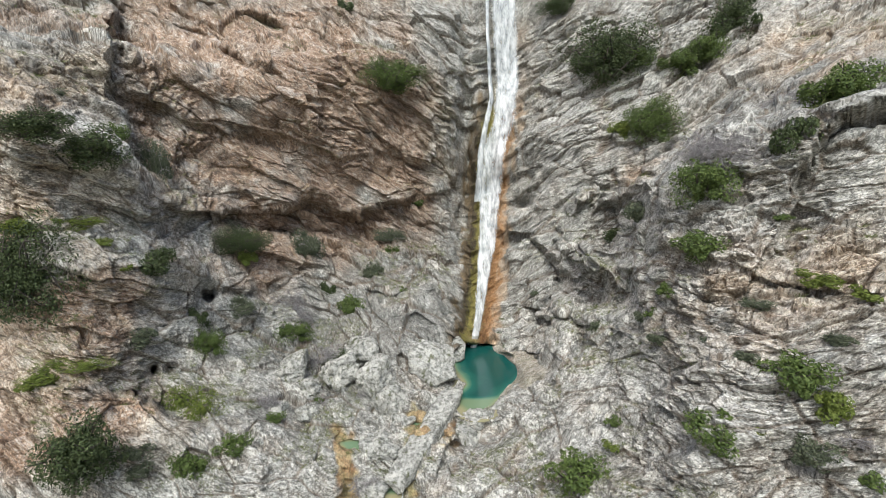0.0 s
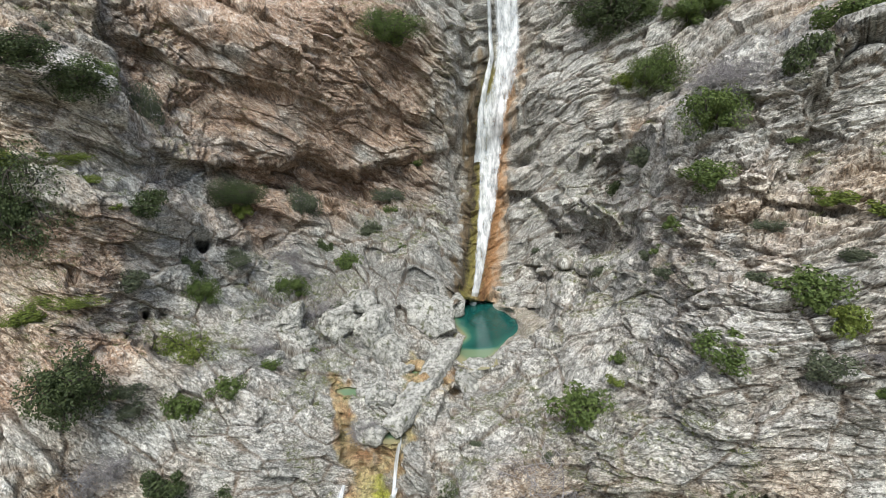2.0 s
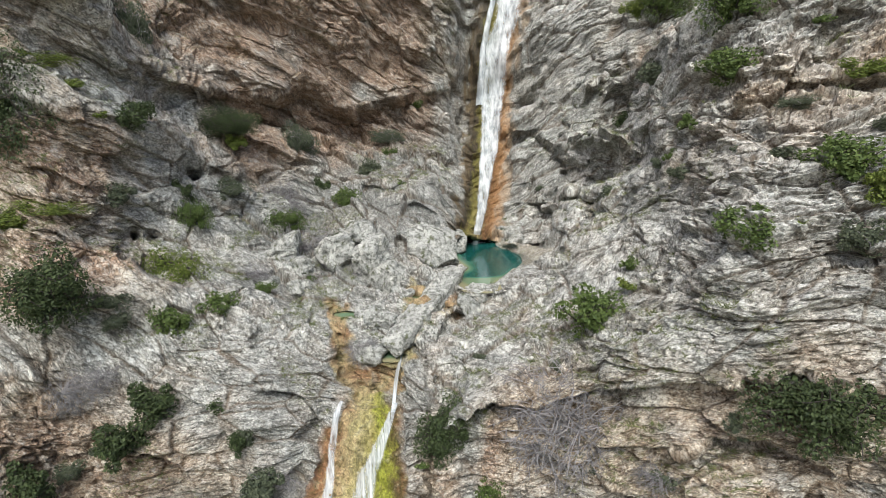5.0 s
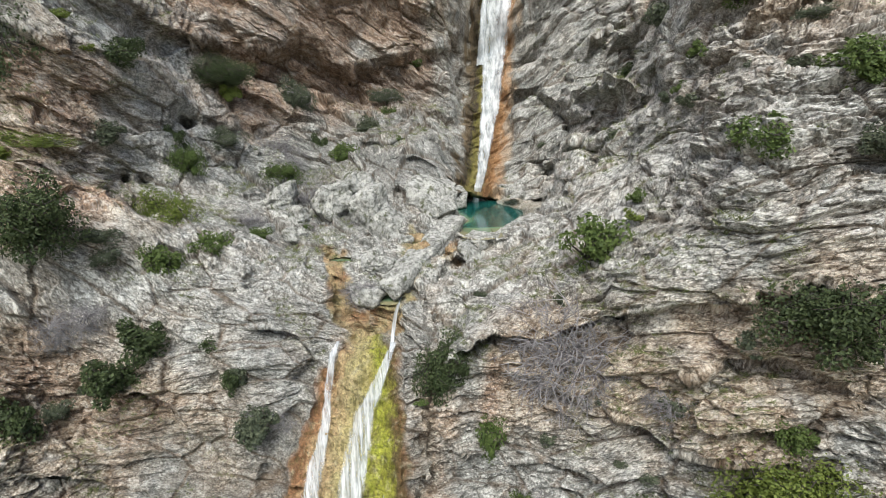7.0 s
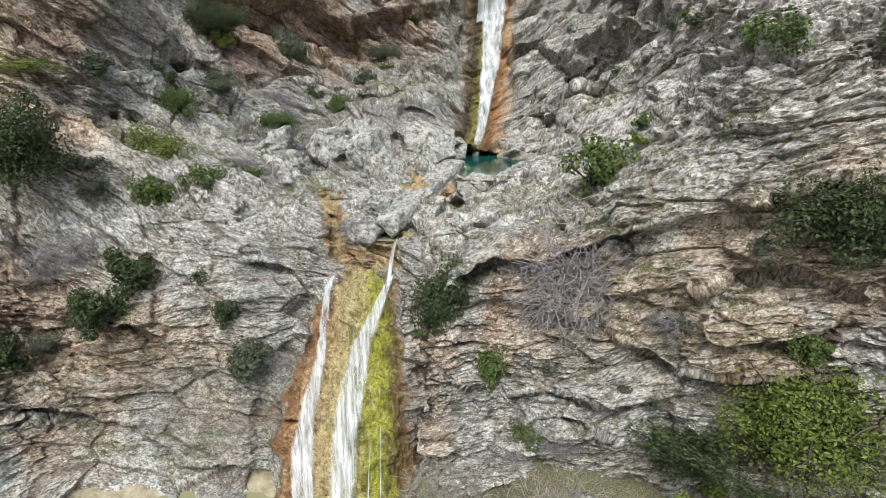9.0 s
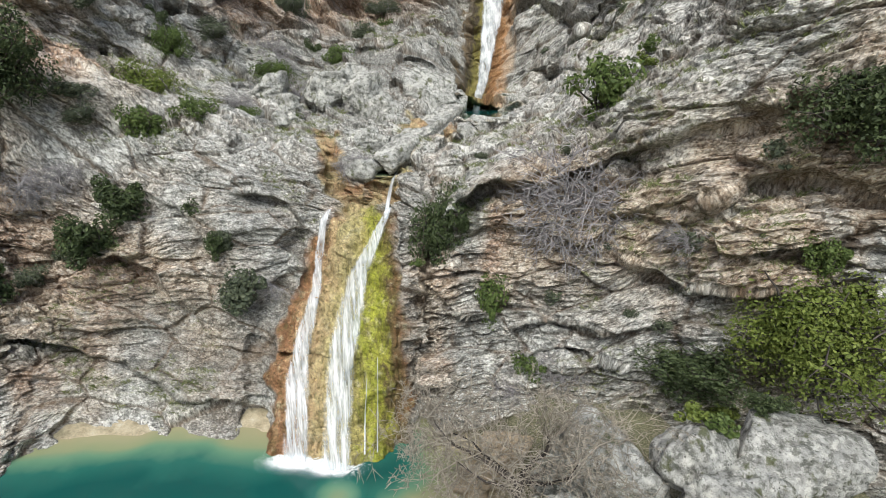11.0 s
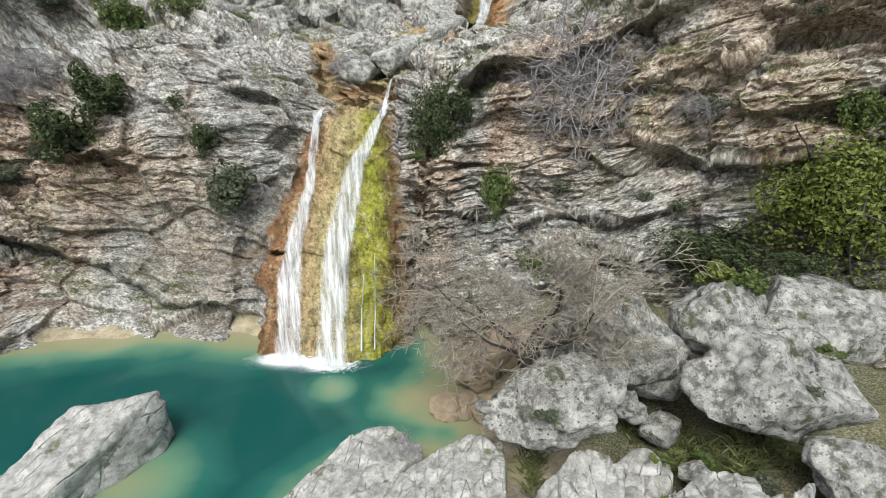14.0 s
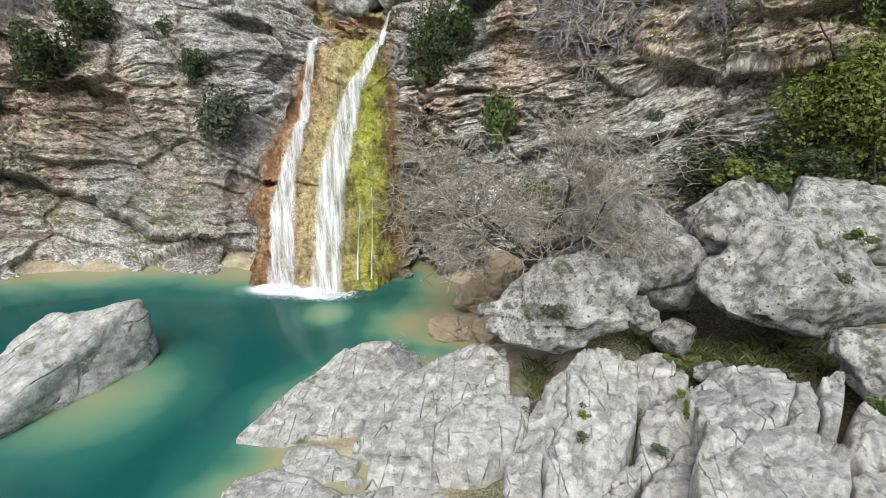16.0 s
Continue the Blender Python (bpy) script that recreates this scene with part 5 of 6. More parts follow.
# layered slabs in front, their beds on edge
def hewn(label, plan, top, seed, low=-0.4, beds=1.0, grid=0.036, group="slabs of the bank", flat=False):
    """A slab of rock over a plan, with a sloping top (its height, and its rise to the right and inward), steep broken sides, and beds that weather into ribs and steps."""
    plan = np.asarray(plan)
    near, far = plan.min(0) - 0.27, plan.max(0) + 0.27
    X, Y = (v.ravel() for v in np.meshgrid(np.arange(near[0], far[0], grid), np.arange(near[1], far[1], grid)))
    mid = plan.mean(0)
    q = np.stack((X, Y, np.full(len(X), seed * 3.7)), -1).astype(np.float32)
    d = 0.12 - within(tuple(map(tuple, plan)) + (tuple(plan[0]),), X, Y) + 0.025 * lumps(q, 0.7, 2, seed) + 0.05 * grain(q, 1.0, seed + 1)
    # across and along the beds
    if flat:
        b = np.stack((X, Y, q[:, 2]), -1).astype(np.float32)
        own, slope, edge = cells(b + 0.1 * np.stack((grain(q, 0.5, seed + 2), grain(q, 0.5, seed + 3), 0 * X), -1).astype(np.float32), (0.9, 0.6, 9), seed + 4, 0.08)
        own2, slope2, edge2 = cells(b, (0.35, 0.3, 9), seed + 14, 0.1)
        up = 0.05 * own + 0.06 * slope + 0.015 * own2 + 0.02 * slope2 - 0.05 * step(0.06, 0, edge)
    else:
        turn = 0.27 + 0.1 * math.sin(seed)
        across, length = X * math.cos(turn) - Y * math.sin(turn), X * math.sin(turn) + Y * math.cos(turn)
        b = np.stack((across + 0.07 * grain(q, 0.9, seed + 2) + 0.03 * grain(q, 0.3, seed + 5), length + 0.1 * grain(q, 0.6, seed + 3), q[:, 2]), -1).astype(np.float32)
        own, slope, edge = cells(b, (0.42, 1.9, 9), seed + 4, 0.12)
        own2, slope2, edge2 = cells(b, (0.17, 0.75, 9), seed + 14, 0.16)
        own3, slope3, edge3 = cells(b, (0.95, 0.62, 9), seed + 24, 0.07)
        worn = step(-0.3, 0.3, grain(q, 0.8, seed + 6))
        up = 0.055 * own + 0.10 * slope - 0.08 * step(0.08, 0, edge) + worn * (0.022 * own2 + 0.05 * slope2 - 0.02 * step(0.12, 0, edge2)) + 0.04 * own3 + 0.11 * slope3 - 0.07 * step(0.045, 0, edge3)
    up = beds * up + 0.02 * lumps(q, 0.6, 2, seed + 8) + 0.006 * lumps(q, 0.12, 2, seed + 9)
    Z = top[0] + top[1] * (X - mid[0]) + top[2] * (Y - mid[1]) + up - 0.10 * np.exp(-np.maximum(d, 0) / 0.14)
    Z = low + (Z - low) * step(-0.02, 0.12 + 0.08 * grain(q, 0.6, seed + 7), d)
    nx = len(np.arange(near[0], far[0], grid))
    f = grid_faces(len(X) // nx, nx)
    f = f[d[f].max(1) > -0.04]
    base = np.array((mid[0], mid[1], low))
    v, f, _ = kept(np.stack((X, Y, Z), -1) - base, f, {})
    ob = new("slab", mesh_from("slab", v, f, SLAB, True))
    ob.location = base
    return tagged(ob, label, "rock", group)


for i, (label, plan, top) in enumerate((
        ("long pale limestone slab dipping into the pool", ((-4.62, 9.55), (-4.37, 10.47), (-4.03, 11.00), (-3.32, 12.43), (-2.69, 12.90), (-1.97, 13.01), (-1.18, 12.17), (-1.69, 11.01), (-2.13, 9.92), (-2.57, 9.75), (-3.10, 9.73), (-3.67, 9.46)), (0.38, 0.06, 0.08)),
        ("pale cracked limestone slab beside the pool", ((-2.12, 9.21), (-2.06, 9.92), (-1.56, 11.06), (-0.84, 11.69), (0.09, 12.29), (0.98, 11.94), (0.98, 10.25), (0.33, 10.08), (-0.53, 9.41), (-0.57, 8.76)), (0.79, 0.18, 0.04)),
        ("blocky pale limestone slab split by cracks", ((-0.50, 8.28), (-0.50, 8.90), (0.32, 9.86), (1.30, 9.76), (1.15, 8.98), (0.86, 8.53), (0.40, 8.16)), (1.13, 0.01, 0.13)),
        ("ribbed limestone slab with moss in the joints", ((0.79, 7.97), (0.88, 8.82), (1.39, 9.77), (2.12, 10.31), (1.86, 9.03), (1.37, 8.20), (1.34, 7.66)), (1.14, 0.43, 0.09)),
        ("upright ribbed limestone slab with grass in its cracks", ((1.34, 7.48), (1.39, 8.21), (1.90, 9.12), (2.10, 10.14), (2.44, 10.72), (2.84, 10.84), (3.40, 10.30), (3.18, 9.40), (2.82, 8.25), (2.22, 7.45)), (1.49, 0.01, 0.27)),
        ("small rounded limestone block", ((2.50, 8.02), (3.02, 8.37), (3.07, 8.12), (2.79, 7.71), (2.52, 7.72)), (0.95, 0.00, 0.00)),
        ("squarish grey limestone block", ((2.21, 7.46), (2.50, 7.82), (2.80, 7.74), (2.71, 6.95), (2.03, 6.71)), (0.90, 0.00, 0.00)),
        ("narrow grey limestone slab with mossy joints", ((3.47, 10.08), (3.91, 11.43), (4.33, 11.65), (4.00, 10.31), (3.67, 10.00)), (1.10, 0.00, 0.00)),
        ("narrow grey limestone slab with mossy joints", ((4.02, 10.24), (4.32, 11.25), (4.83, 11.40), (4.59, 10.48), (4.36, 10.22)), (1.15, 0.00, 0.00)),
        ("folded grey limestone slab", ((2.96, 8.15), (3.50, 9.65), (4.06, 9.90), (5.00, 10.15), (4.76, 9.53), (3.91, 8.65), (3.63, 8.40), (3.13, 7.98)), (1.17, 0.04, 0.08)),
        ("grey limestone slab with a grassy crack", ((2.42, 6.74), (3.18, 7.74), (3.87, 8.56), (4.07, 8.38), (3.66, 7.61), (3.23, 6.64)), (1.17, 0.07, -0.00)),
        ("broad grey limestone slab with pale lichen", ((4.19, 9.72), (4.92, 10.30), (5.53, 10.18), (5.93, 9.78), (5.79, 9.08), (5.26, 8.16), (4.62, 8.18), (4.11, 8.41), (4.28, 9.04)), (1.88, 0.37, -0.15)),
        ("broad grey limestone slab with pale lichen", ((3.60, 7.41), (4.00, 8.17), (4.56, 8.06), (5.26, 8.08), (5.65, 7.82), (5.76, 7.43), (4.89, 5.99), (3.09, 6.02)), (1.88, 0.12, 0.11)),
        ("small upright limestone slab leaning on the next", ((5.27, 8.09), (5.86, 9.23), (6.36, 9.42), (6.09, 8.69), (5.69, 8.01)), (2.15, 0.00, 0.00)),
        ("small upright limestone slab leaning on the next", ((5.72, 8.00), (6.31, 9.18), (6.93, 9.52), (6.57, 8.81), (5.85, 7.91)), (2.20, 0.00, 0.00)),
        ("reddish limestone block under the boulder", ((6.41, 8.21), (7.09, 9.18), (7.85, 9.76), (8.61, 9.80), (7.57, 8.15), (6.55, 7.69)), (1.50, 0.00, 0.00)),
        ("squarish grey limestone block", ((5.24, 6.33), (6.12, 7.66), (6.61, 7.75), (7.19, 7.60), (6.28, 6.39)), (1.40, 0.00, 0.00)))):
    hewn(label, plan, top, 20 + i, -0.4, 0.65 if i < 3 else 1.0)
# thin level ledges at the water's edge
for i, (plan, high) in enumerate((
        (((-3.46, 8.86), (-3.42, 9.14), (-3.09, 9.27), (-2.05, 8.94), (-2.10, 8.63), (-2.71, 8.51), (-3.33, 8.62)), 0.22),
        (((-4.30, 8.08), (-4.15, 8.34), (-3.67, 8.63), (-2.69, 8.42), (-1.73, 8.06), (-1.66, 7.44), (-3.86, 7.20)), 0.14),
        (((-1.67, 8.38), (-1.67, 8.77), (-0.50, 8.94), (0.33, 8.59), (0.88, 8.34), (0.82, 8.11), (-0.38, 8.18), (-1.29, 8.24)), 0.38),
        (((-2.15, 7.97), (-1.20, 8.30), (0.83, 8.20), (1.90, 8.10), (2.21, 7.28), (-1.56, 6.96)), 0.3),
        (((-2.18, 8.47), (-2.05, 8.66), (-1.87, 8.55), (-1.99, 8.37)), 0.12))):
    hewn("thin flat ledge of layered limestone just above the water", plan, (high, 0.0, 0.03), 60 + i, -0.35, 0.8, 0.036, "ledges at the water's edge", True)
# boulders on the ledge between the falls
for at, size, turn, seed, label in (
        ((-5.0, 28.9, 10.65), (3.0, 2.3, 2.1), (0, 0, 10), 40, "rounded whitish boulder in the stream above the lower fall"),
        ((-5.15, 26.5, 9.65), (2.1, 1.7, 1.5), (0, 5, -10), 41, "grey boulder under dry twigs in the stream"),
        ((-6.5, 33.4, 12.75), (2.9, 2.3, 3.3), (0, -8, 20), 42, "tall angular grey and buff boulder on the ledge"),
        ((-4.8, 32.0, 12.05), (2.3, 1.8, 2.4), (0, 14, -15), 51, "leaning buff boulder beside the stream"),
        ((-9.0, 34.0, 12.95), (2.7, 2.2, 3.0), (0, 8, 0), 43, "grey boulder with lichen on the ledge"),
        ((-12.2, 34.0, 13.05), (3.0, 2.4, 2.2), (0, -14, 10), 44, "flat-topped grey boulder on the ledge"),
        ((-3.9, 30.4, 11.35), (1.3, 1.3, 1.5), (0, 0, 30), 45, "small grey boulder in the stream"),
        ((-2.6, 35.6, 12.85), (3.6, 2.8, 3.2), (0, 6, 0), 46, "grey rugged boulder at the upper pool's edge"),
        ((-12.4, 31.0, 11.85), (1.6, 1.4, 1.5), (0, 0, 0), 47, "small whitish stone on the ledge"),
        ((-10.3, 31.0, 11.75), (1.4, 1.2, 1.2), (0, 0, 40), 48, "small grey stone on the ledge"),
        ((-10.6, 32.8, 12.35), (1.5, 1.4, 1.5), (0, 0, 70), 52, "small grey stone on the ledge"),
        ((-7.7, 35.8, 13.75), (2.4, 2.0, 2.2), (0, 0, 10), 49, "grey boulder among dry twigs")):
    rock("boulder", label, at, size, turn, seed, LEDGE, 5 if size[0] > 2.5 else 4, 9, 0.3, -0.6, "boulders on the ledge", 1.0, "boulder", (0, 0), 2.2)
for at, size, turn, seed in (((0.5, 31.1, 11.4), (2.4, 1.6, 1.3), (0, 6, -20), 60), ((2.2, 32.6, 11.5), (2.4, 1.6, 1.3), (0, -6, 40), 61), ((3.5, 34.4, 11.6), (2.2, 1.6, 1.2), (0, -8, 45), 62), ((-1.6, 33.3, 11.6), (1.6, 1.8, 1.2), (0, 0, 30), 63), ((-1.7, 40.3, 12.4), (2.6, 3.0, 2.2), (0, 0, 10), 64), ((0.1, 29.8, 10.9), (1.8, 1.8, 1.4), (0, 10, 0), 65)):
    rock("stone", "water-worn buff rock on the rim of the upper pool", at, size, turn, seed, LEDGE, 4, 12, 0.3, -0.3, "rocks round the upper pool")
rock("rock_rib", "long smooth grey rib of rock beside the stream", (-2.35, 29.7, 10.85), (1.45, 8.4, 1.7), (15, 0, -24), 50, LEDGE, 5, 6, 0.5, -0.7)

# ---- plants ----
def leaves(n, size, lobes, seed, flat=0.75, loose=0.35):
    """n small leaves over rounded lobes inside a ball about 1 m wide, with gaps between the lobes."""
    rng = np.random.default_rng(seed)
    c = rng.normal(0, 1, (lobes, 3))
    c = c / np.linalg.norm(c, axis=1)[:, None] * rng.uniform(0.08, 0.42, lobes)[:, None] * (1, 1, flat)
    rad = rng.uniform(0.06, 0.19, lobes)
    k = rng.integers(0, lobes, n)
    d = rng.normal(0, 1, (n, 3))
    d /= np.linalg.norm(d, axis=1)[:, None]
    at = c[k] + d * (rad[k] * (1 - loose * rng.random(n) ** 2 + 0.28 * rng.random(n) ** 4))[:, None]
    out = d + rng.normal(0, 0.75, (n, 3)) + (0, 0, 0.4)
    out /= np.linalg.norm(out, axis=1)[:, None]
    a = np.cross(out, rng.normal(0, 1, (n, 3)))
    a /= np.linalg.norm(a, axis=1)[:, None]
    b = np.cross(out, a)
    sz = size * rng.uniform(0.6, 1.35, n)[:, None]
    quad = np.stack((at - a * sz * 0.55, at - b * sz * 0.32 + out * sz * 0.1, at + a * sz * 0.55, at + b * sz * 0.32 + out * sz * 0.1), 1)
    return quad.reshape(-1, 3), np.arange(4 * n).reshape(n, 4), c, rad


def tubes(paths, sides=3):
    """Thin tapering tubes along paths of (point, radius)."""
    vs, fs, base = [], [], 0
    for pts, rad in paths:
        pts, rad = np.asarray(pts, float), np.asarray(rad, float)
        t = np.gradient(pts, axis=0)
        t /= np.linalg.norm(t, axis=1)[:, None] + 1e-9
        a = np.cross(t, (0.31, 0.87, 0.38))
        a /= np.linalg.norm(a, axis=1)[:, None] + 1e-9
        b = np.cross(t, a)
        ang = np.arange(sides) * 2 * np.pi / sides
        v = pts[:, None] + rad[:, None, None] * (np.cos(ang)[None, :, None] * a[:, None] + np.sin(ang)[None, :, None] * b[:, None])
        vs.append(v.reshape(-1, 3))
        i = base + np.arange(len(pts) * sides).reshape(len(pts), sides)
        j = np.roll(i, -1, 1)
        fs.append(np.stack((i[:-1], j[:-1], j[1:], i[1:]), -1).reshape(-1, 4))
        base += len(pts) * sides
    return np.concatenate(vs), np.concatenate(fs)


def limb(start, way, length, radius, rng, bend=0.35, n=6, sag=0.0):
    way = np.asarray(way, float) / np.linalg.norm(way)
    pts = [np.asarray(start, float)]
    for k in range(n - 1):
        way = way + rng.normal(0, bend / n ** 0.5, 3) + (0, 0, -sag / n)
        way /= np.linalg.norm(way)
        pts.append(pts[-1] + way * length / (n - 1))
    return np.array(pts), np.linspace(radius, radius * 0.6, n), way


def branching(start, way, length, radius, depth, rng, fan=3, spread=0.7, shrink=0.66, sag=0.0, bend=0.35, least=0.005):
    """Paths of a limb and all that grows from it."""
    pts, rad, end = limb(start, way, length, max(radius, least), rng, bend, 4 if depth > 1 else 2, sag)
    out = [(pts, rad)]
    if depth:
        for k in range(fan):
            i = rng.integers(len(pts) // 2, len(pts)) if k else len(pts) - 1
            w = end + rng.normal(0, spread, 3)
            out += branching(pts[i], w, length * shrink * rng.uniform(0.7, 1.2), rad[i] * 0.72, depth - 1, rng, fan, spread, shrink, sag, bend, least)
    return out


SIZES = {"small": (650, 0.095, 9), "middle": (2300, 0.055, 18), "large": (6400, 0.032, 32), "giant": (15000, 0.02, 60)}
NAMES = {"dark": "dense dark evergreen shrub rooted in the rock", "green": "leafy green shrub growing from a crevice", "lime": "bright yellow-green shrub on the rock face", "grey": "dusty grey-green shrub on a ledge", "twig": "leafless grey tangle of twigs hanging on the rock"}
PROTO = {}


def crown_meshes(kind, size, seed):
    """The stems and the leaves of one shrub, about 1 m wide."""
    rng = np.random.default_rng(seed)
    if kind == "twig":
        paths = []
        for k in range({"small": 14, "middle": 30, "large": 60, "giant": 80}[size]):
            w = rng.normal(0, 1, 3) * (1, 0.7, 0.7) + (0, -0.55, 0.35)
            paths += branching((0, 0.25, -0.1), w, rng.uniform(0.18, 0.30), 0.009 if size in ("large", "giant") else 0.013, 3, rng, 3, 0.75, 0.72, 0.35, 0.5, 0.0035)
        return mesh_from("branches", *tubes(paths), TWIG), None
    n, leaf, lobes = SIZES[size]
    v, f, c, rad = leaves(n, leaf, lobes, seed)
    paths = []
    for k in range(lobes):
        pts = np.linspace((0, 0.42, -0.28), c[k], 4) + np.r_[np.zeros((1, 3)), rng.normal(0, 0.02, (3, 3))]
        paths.append((pts, np.linspace(0.02, 0.006, 4)))
        for j in range(3):
            p2, r2, _ = limb(c[k], rng.normal(0, 1, 3), rad[k] * rng.uniform(0.9, 1.3), 0.006, rng, 0.3, 4)
            paths.append((p2, r2))
    return mesh_from("stems", *tubes(paths), BARK if kind != "grey" else TWIG), mesh_from("crown", v, f, LEAF[kind], False)


def bush(kind, x, y, z, wide, high, seed=[0]):
    seed[0] += 1
    big = max(wide, high)
    size = "small" if big < 1.5 else "middle" if big < 3.1 else "large" if big < 4.5 else "giant"
    key = kind, size, seed[0] % 3
    m = Matrix.LocRotScale((x, y, z), Euler((0, 0, math.atan2(-x, y) + 0.35 * math.sin(seed[0] * 2.4))), (wide * 1.12, 0.9 * min(wide, 1.3 * high), high * 1.18))
    if key not in PROTO:
        root = new("shrub")
        tagged(root, NAMES[kind], "shrub", "shrubs on the cliff")
        stems, crown = crown_meshes(kind, size, 900 + seed[0])
        part("tangle" if kind == "twig" else "stem", stems, root)
        if crown:
            part("crown", crown, root)
        root.matrix_basis = m
        PROTO[key] = root
        return root
    PROTO[key].scale, keep = (1, 1, 1), PROTO[key].matrix_basis.copy()
    made = copy_thing(PROTO[key], m)
    PROTO[key].matrix_basis = keep
    return made


bush("dark", -20.8, 25.0, 29.8, 3.5, 2.1)
bush("dark", -20.0, 27.3, 28.6, 4.1, 2.6)
bush("green", -21.2, 31.6, 29.1, 1.6, 2.1)
bush("grey", -21.3, 35.6, 27.5, 2.2, 4.0)
bush("dark", -22.1, 24.6, 22.6, 5.3, 6.3)
bush("dark", -18.6, 29.6, 21.9, 2.7, 2.3)
bush("dark", -17.3, 39.3, 21.4, 4.7, 2.8)
bush("lime", -17.2, 39.4, 20.0, 1.9, 1.6)
bush("grey", -14.3, 45.0, 19.8, 3.1, 4.1)
bush("green", -6.8, 46.9, 34.0, 5.6, 3.6)
bush("dark", -11.5, 51.7, 40.4, 2.3, 2.3)
bush("grey", -8.7, 45.3, 17.4, 2.5, 2.2)
bush("grey", -7.6, 49.8, 19.9, 3.3, 1.6)
bush("dark", -12.1, 43.6, 16.1, 2.0, 2.0)
bush("green", -9.7, 41.2, 15.4, 2.4, 2.4)
bush("green", -17.1, 32.1, 15.8, 2.5, 3.3)
bush("dark", -18.0, 32.9, 17.2, 1.9, 1.9)
bush("grey", -18.9, 27.9, 17.8, 2.3, 1.7)
bush("green", -13.6, 38.3, 14.3, 3.2, 2.8)
bush("grey", -16.8, 36.3, 16.9, 4.0, 2.0)
bush("dark", -8.1, 35.9, 13.5, 4.3, 1.9)
bush("lime", -10.8, 33.0, 12.3, 1.6, 1.6)
bush("lime", -16.2, 27.8, 13.4, 3.1, 3.3)
bush("green", -12.7, 25.6, 12.4, 2.1, 1.8)
bush("green", -14.7, 24.4, 12.1, 2.0, 2.1)
bush("dark", -18.2, 21.2, 14.7, 4.1, 4.1)
bush("dark", 12.0, 48.9, 36.1, 8.3, 6.7)
bush("green", 14.0, 48.3, 35.3, 3.2, 3.2)
bush("green", 17.1, 46.6, 34.8, 4.3, 3.2)
bush("dark", 20.7, 46.4, 38.1, 4.4, 4.4)
bush("green", 18.6, 46.0, 35.6, 3.7, 3.7)
bush("green", 14.0, 44.1, 30.1, 4.7, 4.5)
bush("lime", 12.1, 45.8, 29.5, 2.3, 2.0)
bush("green", 11.6, 26.9, 26.8, 3.5, 3.5)
bush("green", 18.8, 28.6, 31.3, 4.4, 3.7)
bush("dark", 14.3, 24.6, 29.0, 2.1, 2.7)
bush("dark", 11.7, 42.2, 21.2, 2.6, 2.1)
bush("grey", 11.2, 35.4, 24.2, 2.6, 2.4)
bush("green", 10.9, 25.3, 23.9, 2.6, 1.8)
bush("green", 9.9, 26.4, 21.5, 1.0, 1.1)
bush("lime", 14.0, 21.3, 23.5, 2.2, 1.0)
bush("green", 12.2, 18.6, 20.4, 2.5, 2.1)
bush("lime", 13.2, 18.0, 19.7, 1.7, 1.8)
bush("green", 9.6, 18.6, 18.3, 2.3, 1.8)
bush("green", 5.2, 22.2, 13.6, 2.8, 2.8)
bush("grey", 12.3, 17.3, 18.2, 1.8, 1.5)
bush("grey", 9.4, 21.1, 18.2, 0.8, 0.8)
bush("green", 7.3, 24.5, 15.3, 0.9, 0.9)
bush("dark", 7.9, 55.0, 41.1, 3.6, 2.1)
bush("grey", 5.7, 44.1, 16.0, 1.5, 1.0)
bush("grey", 11.2, 20.2, 20.5, 1.3, 0.8)
bush("dark", -15.6, 21.0, 7.6, 2.9, 2.9)
bush("dark", -14.6, 21.9, 9.1, 2.8, 2.4)
bush("grey", -9.5, 20.9, 5.5, 2.6, 2.7)
bush("dark", -10.5, 21.8, 7.2, 1.3, 1.7)
bush("dark", -1.1, 21.3, 8.3, 2.9, 3.7)
bush("green", 0.9, 20.6, 5.5, 1.6, 2.9)
bush("dark", 10.7, 15.4, 13.2, 3.6, 3.2)
bush("grey", 9.1, 16.8, 11.8, 1.3, 1.1)
bush("grey", 7.3, 17.9, 8.8, 1.4, 0.9)
bush("green", 10.4, 15.9, 9.0, 1.4, 1.5)
bush("dark", -19.1, 19.4, 6.3, 2.4, 2.7)
bush("grey", -17.3, 21.5, 6.7, 0.9, 0.9)
bush("lime", 10.4, 15.6, 6.6, 5.6, 4.9)
bush("dark", 7.5, 17.2, 4.4, 4.2, 2.3)
bush("lime", 8.6, 16.9, 3.0, 1.4, 1.2)
bush("green", 2.5, 19.5, 3.1, 1.5, 1.5)
bush("grey", -16.8, 23.3, 13.5, 1.8, 1.1)
bush("grey", 5.9, 18.6, 5.8, 0.7, 0.7)
bush("twig", 12.1, 27.1, 28.4, 4.1, 2.4)
bush("twig", 18.4, 33.2, 30.7, 3.6, 2.0)
bush("twig", 3.9, 20.0, 9.8, 5.2, 4.6)
bush("twig", 4.6, 19.8, 8.9, 3.2, 3.0)
bush("twig", 7.3, 17.7, 9.0, 2.0, 1.7)
bush("twig", -5.4, 26.0, 10.1, 2.1, 1.5)
bush("twig", -14.2, 39.4, 15.3, 3.8, 4.3)
bush("twig", 1.0, 22.1, 9.6, 1.3, 1.3)
bush("twig", -8.3, 21.4, 5.6, 1.4, 1.4)
bush("twig", -9.3, 35.7, 13.2, 2.6, 2.1)
bush("twig", -11.0, 35.9, 13.1, 2.2, 2.6)
bush("twig", -17.1, 22.0, 10.1, 1.9, 1.9)
bush("twig", -18.2, 21.4, 9.8, 1.9, 2.2)
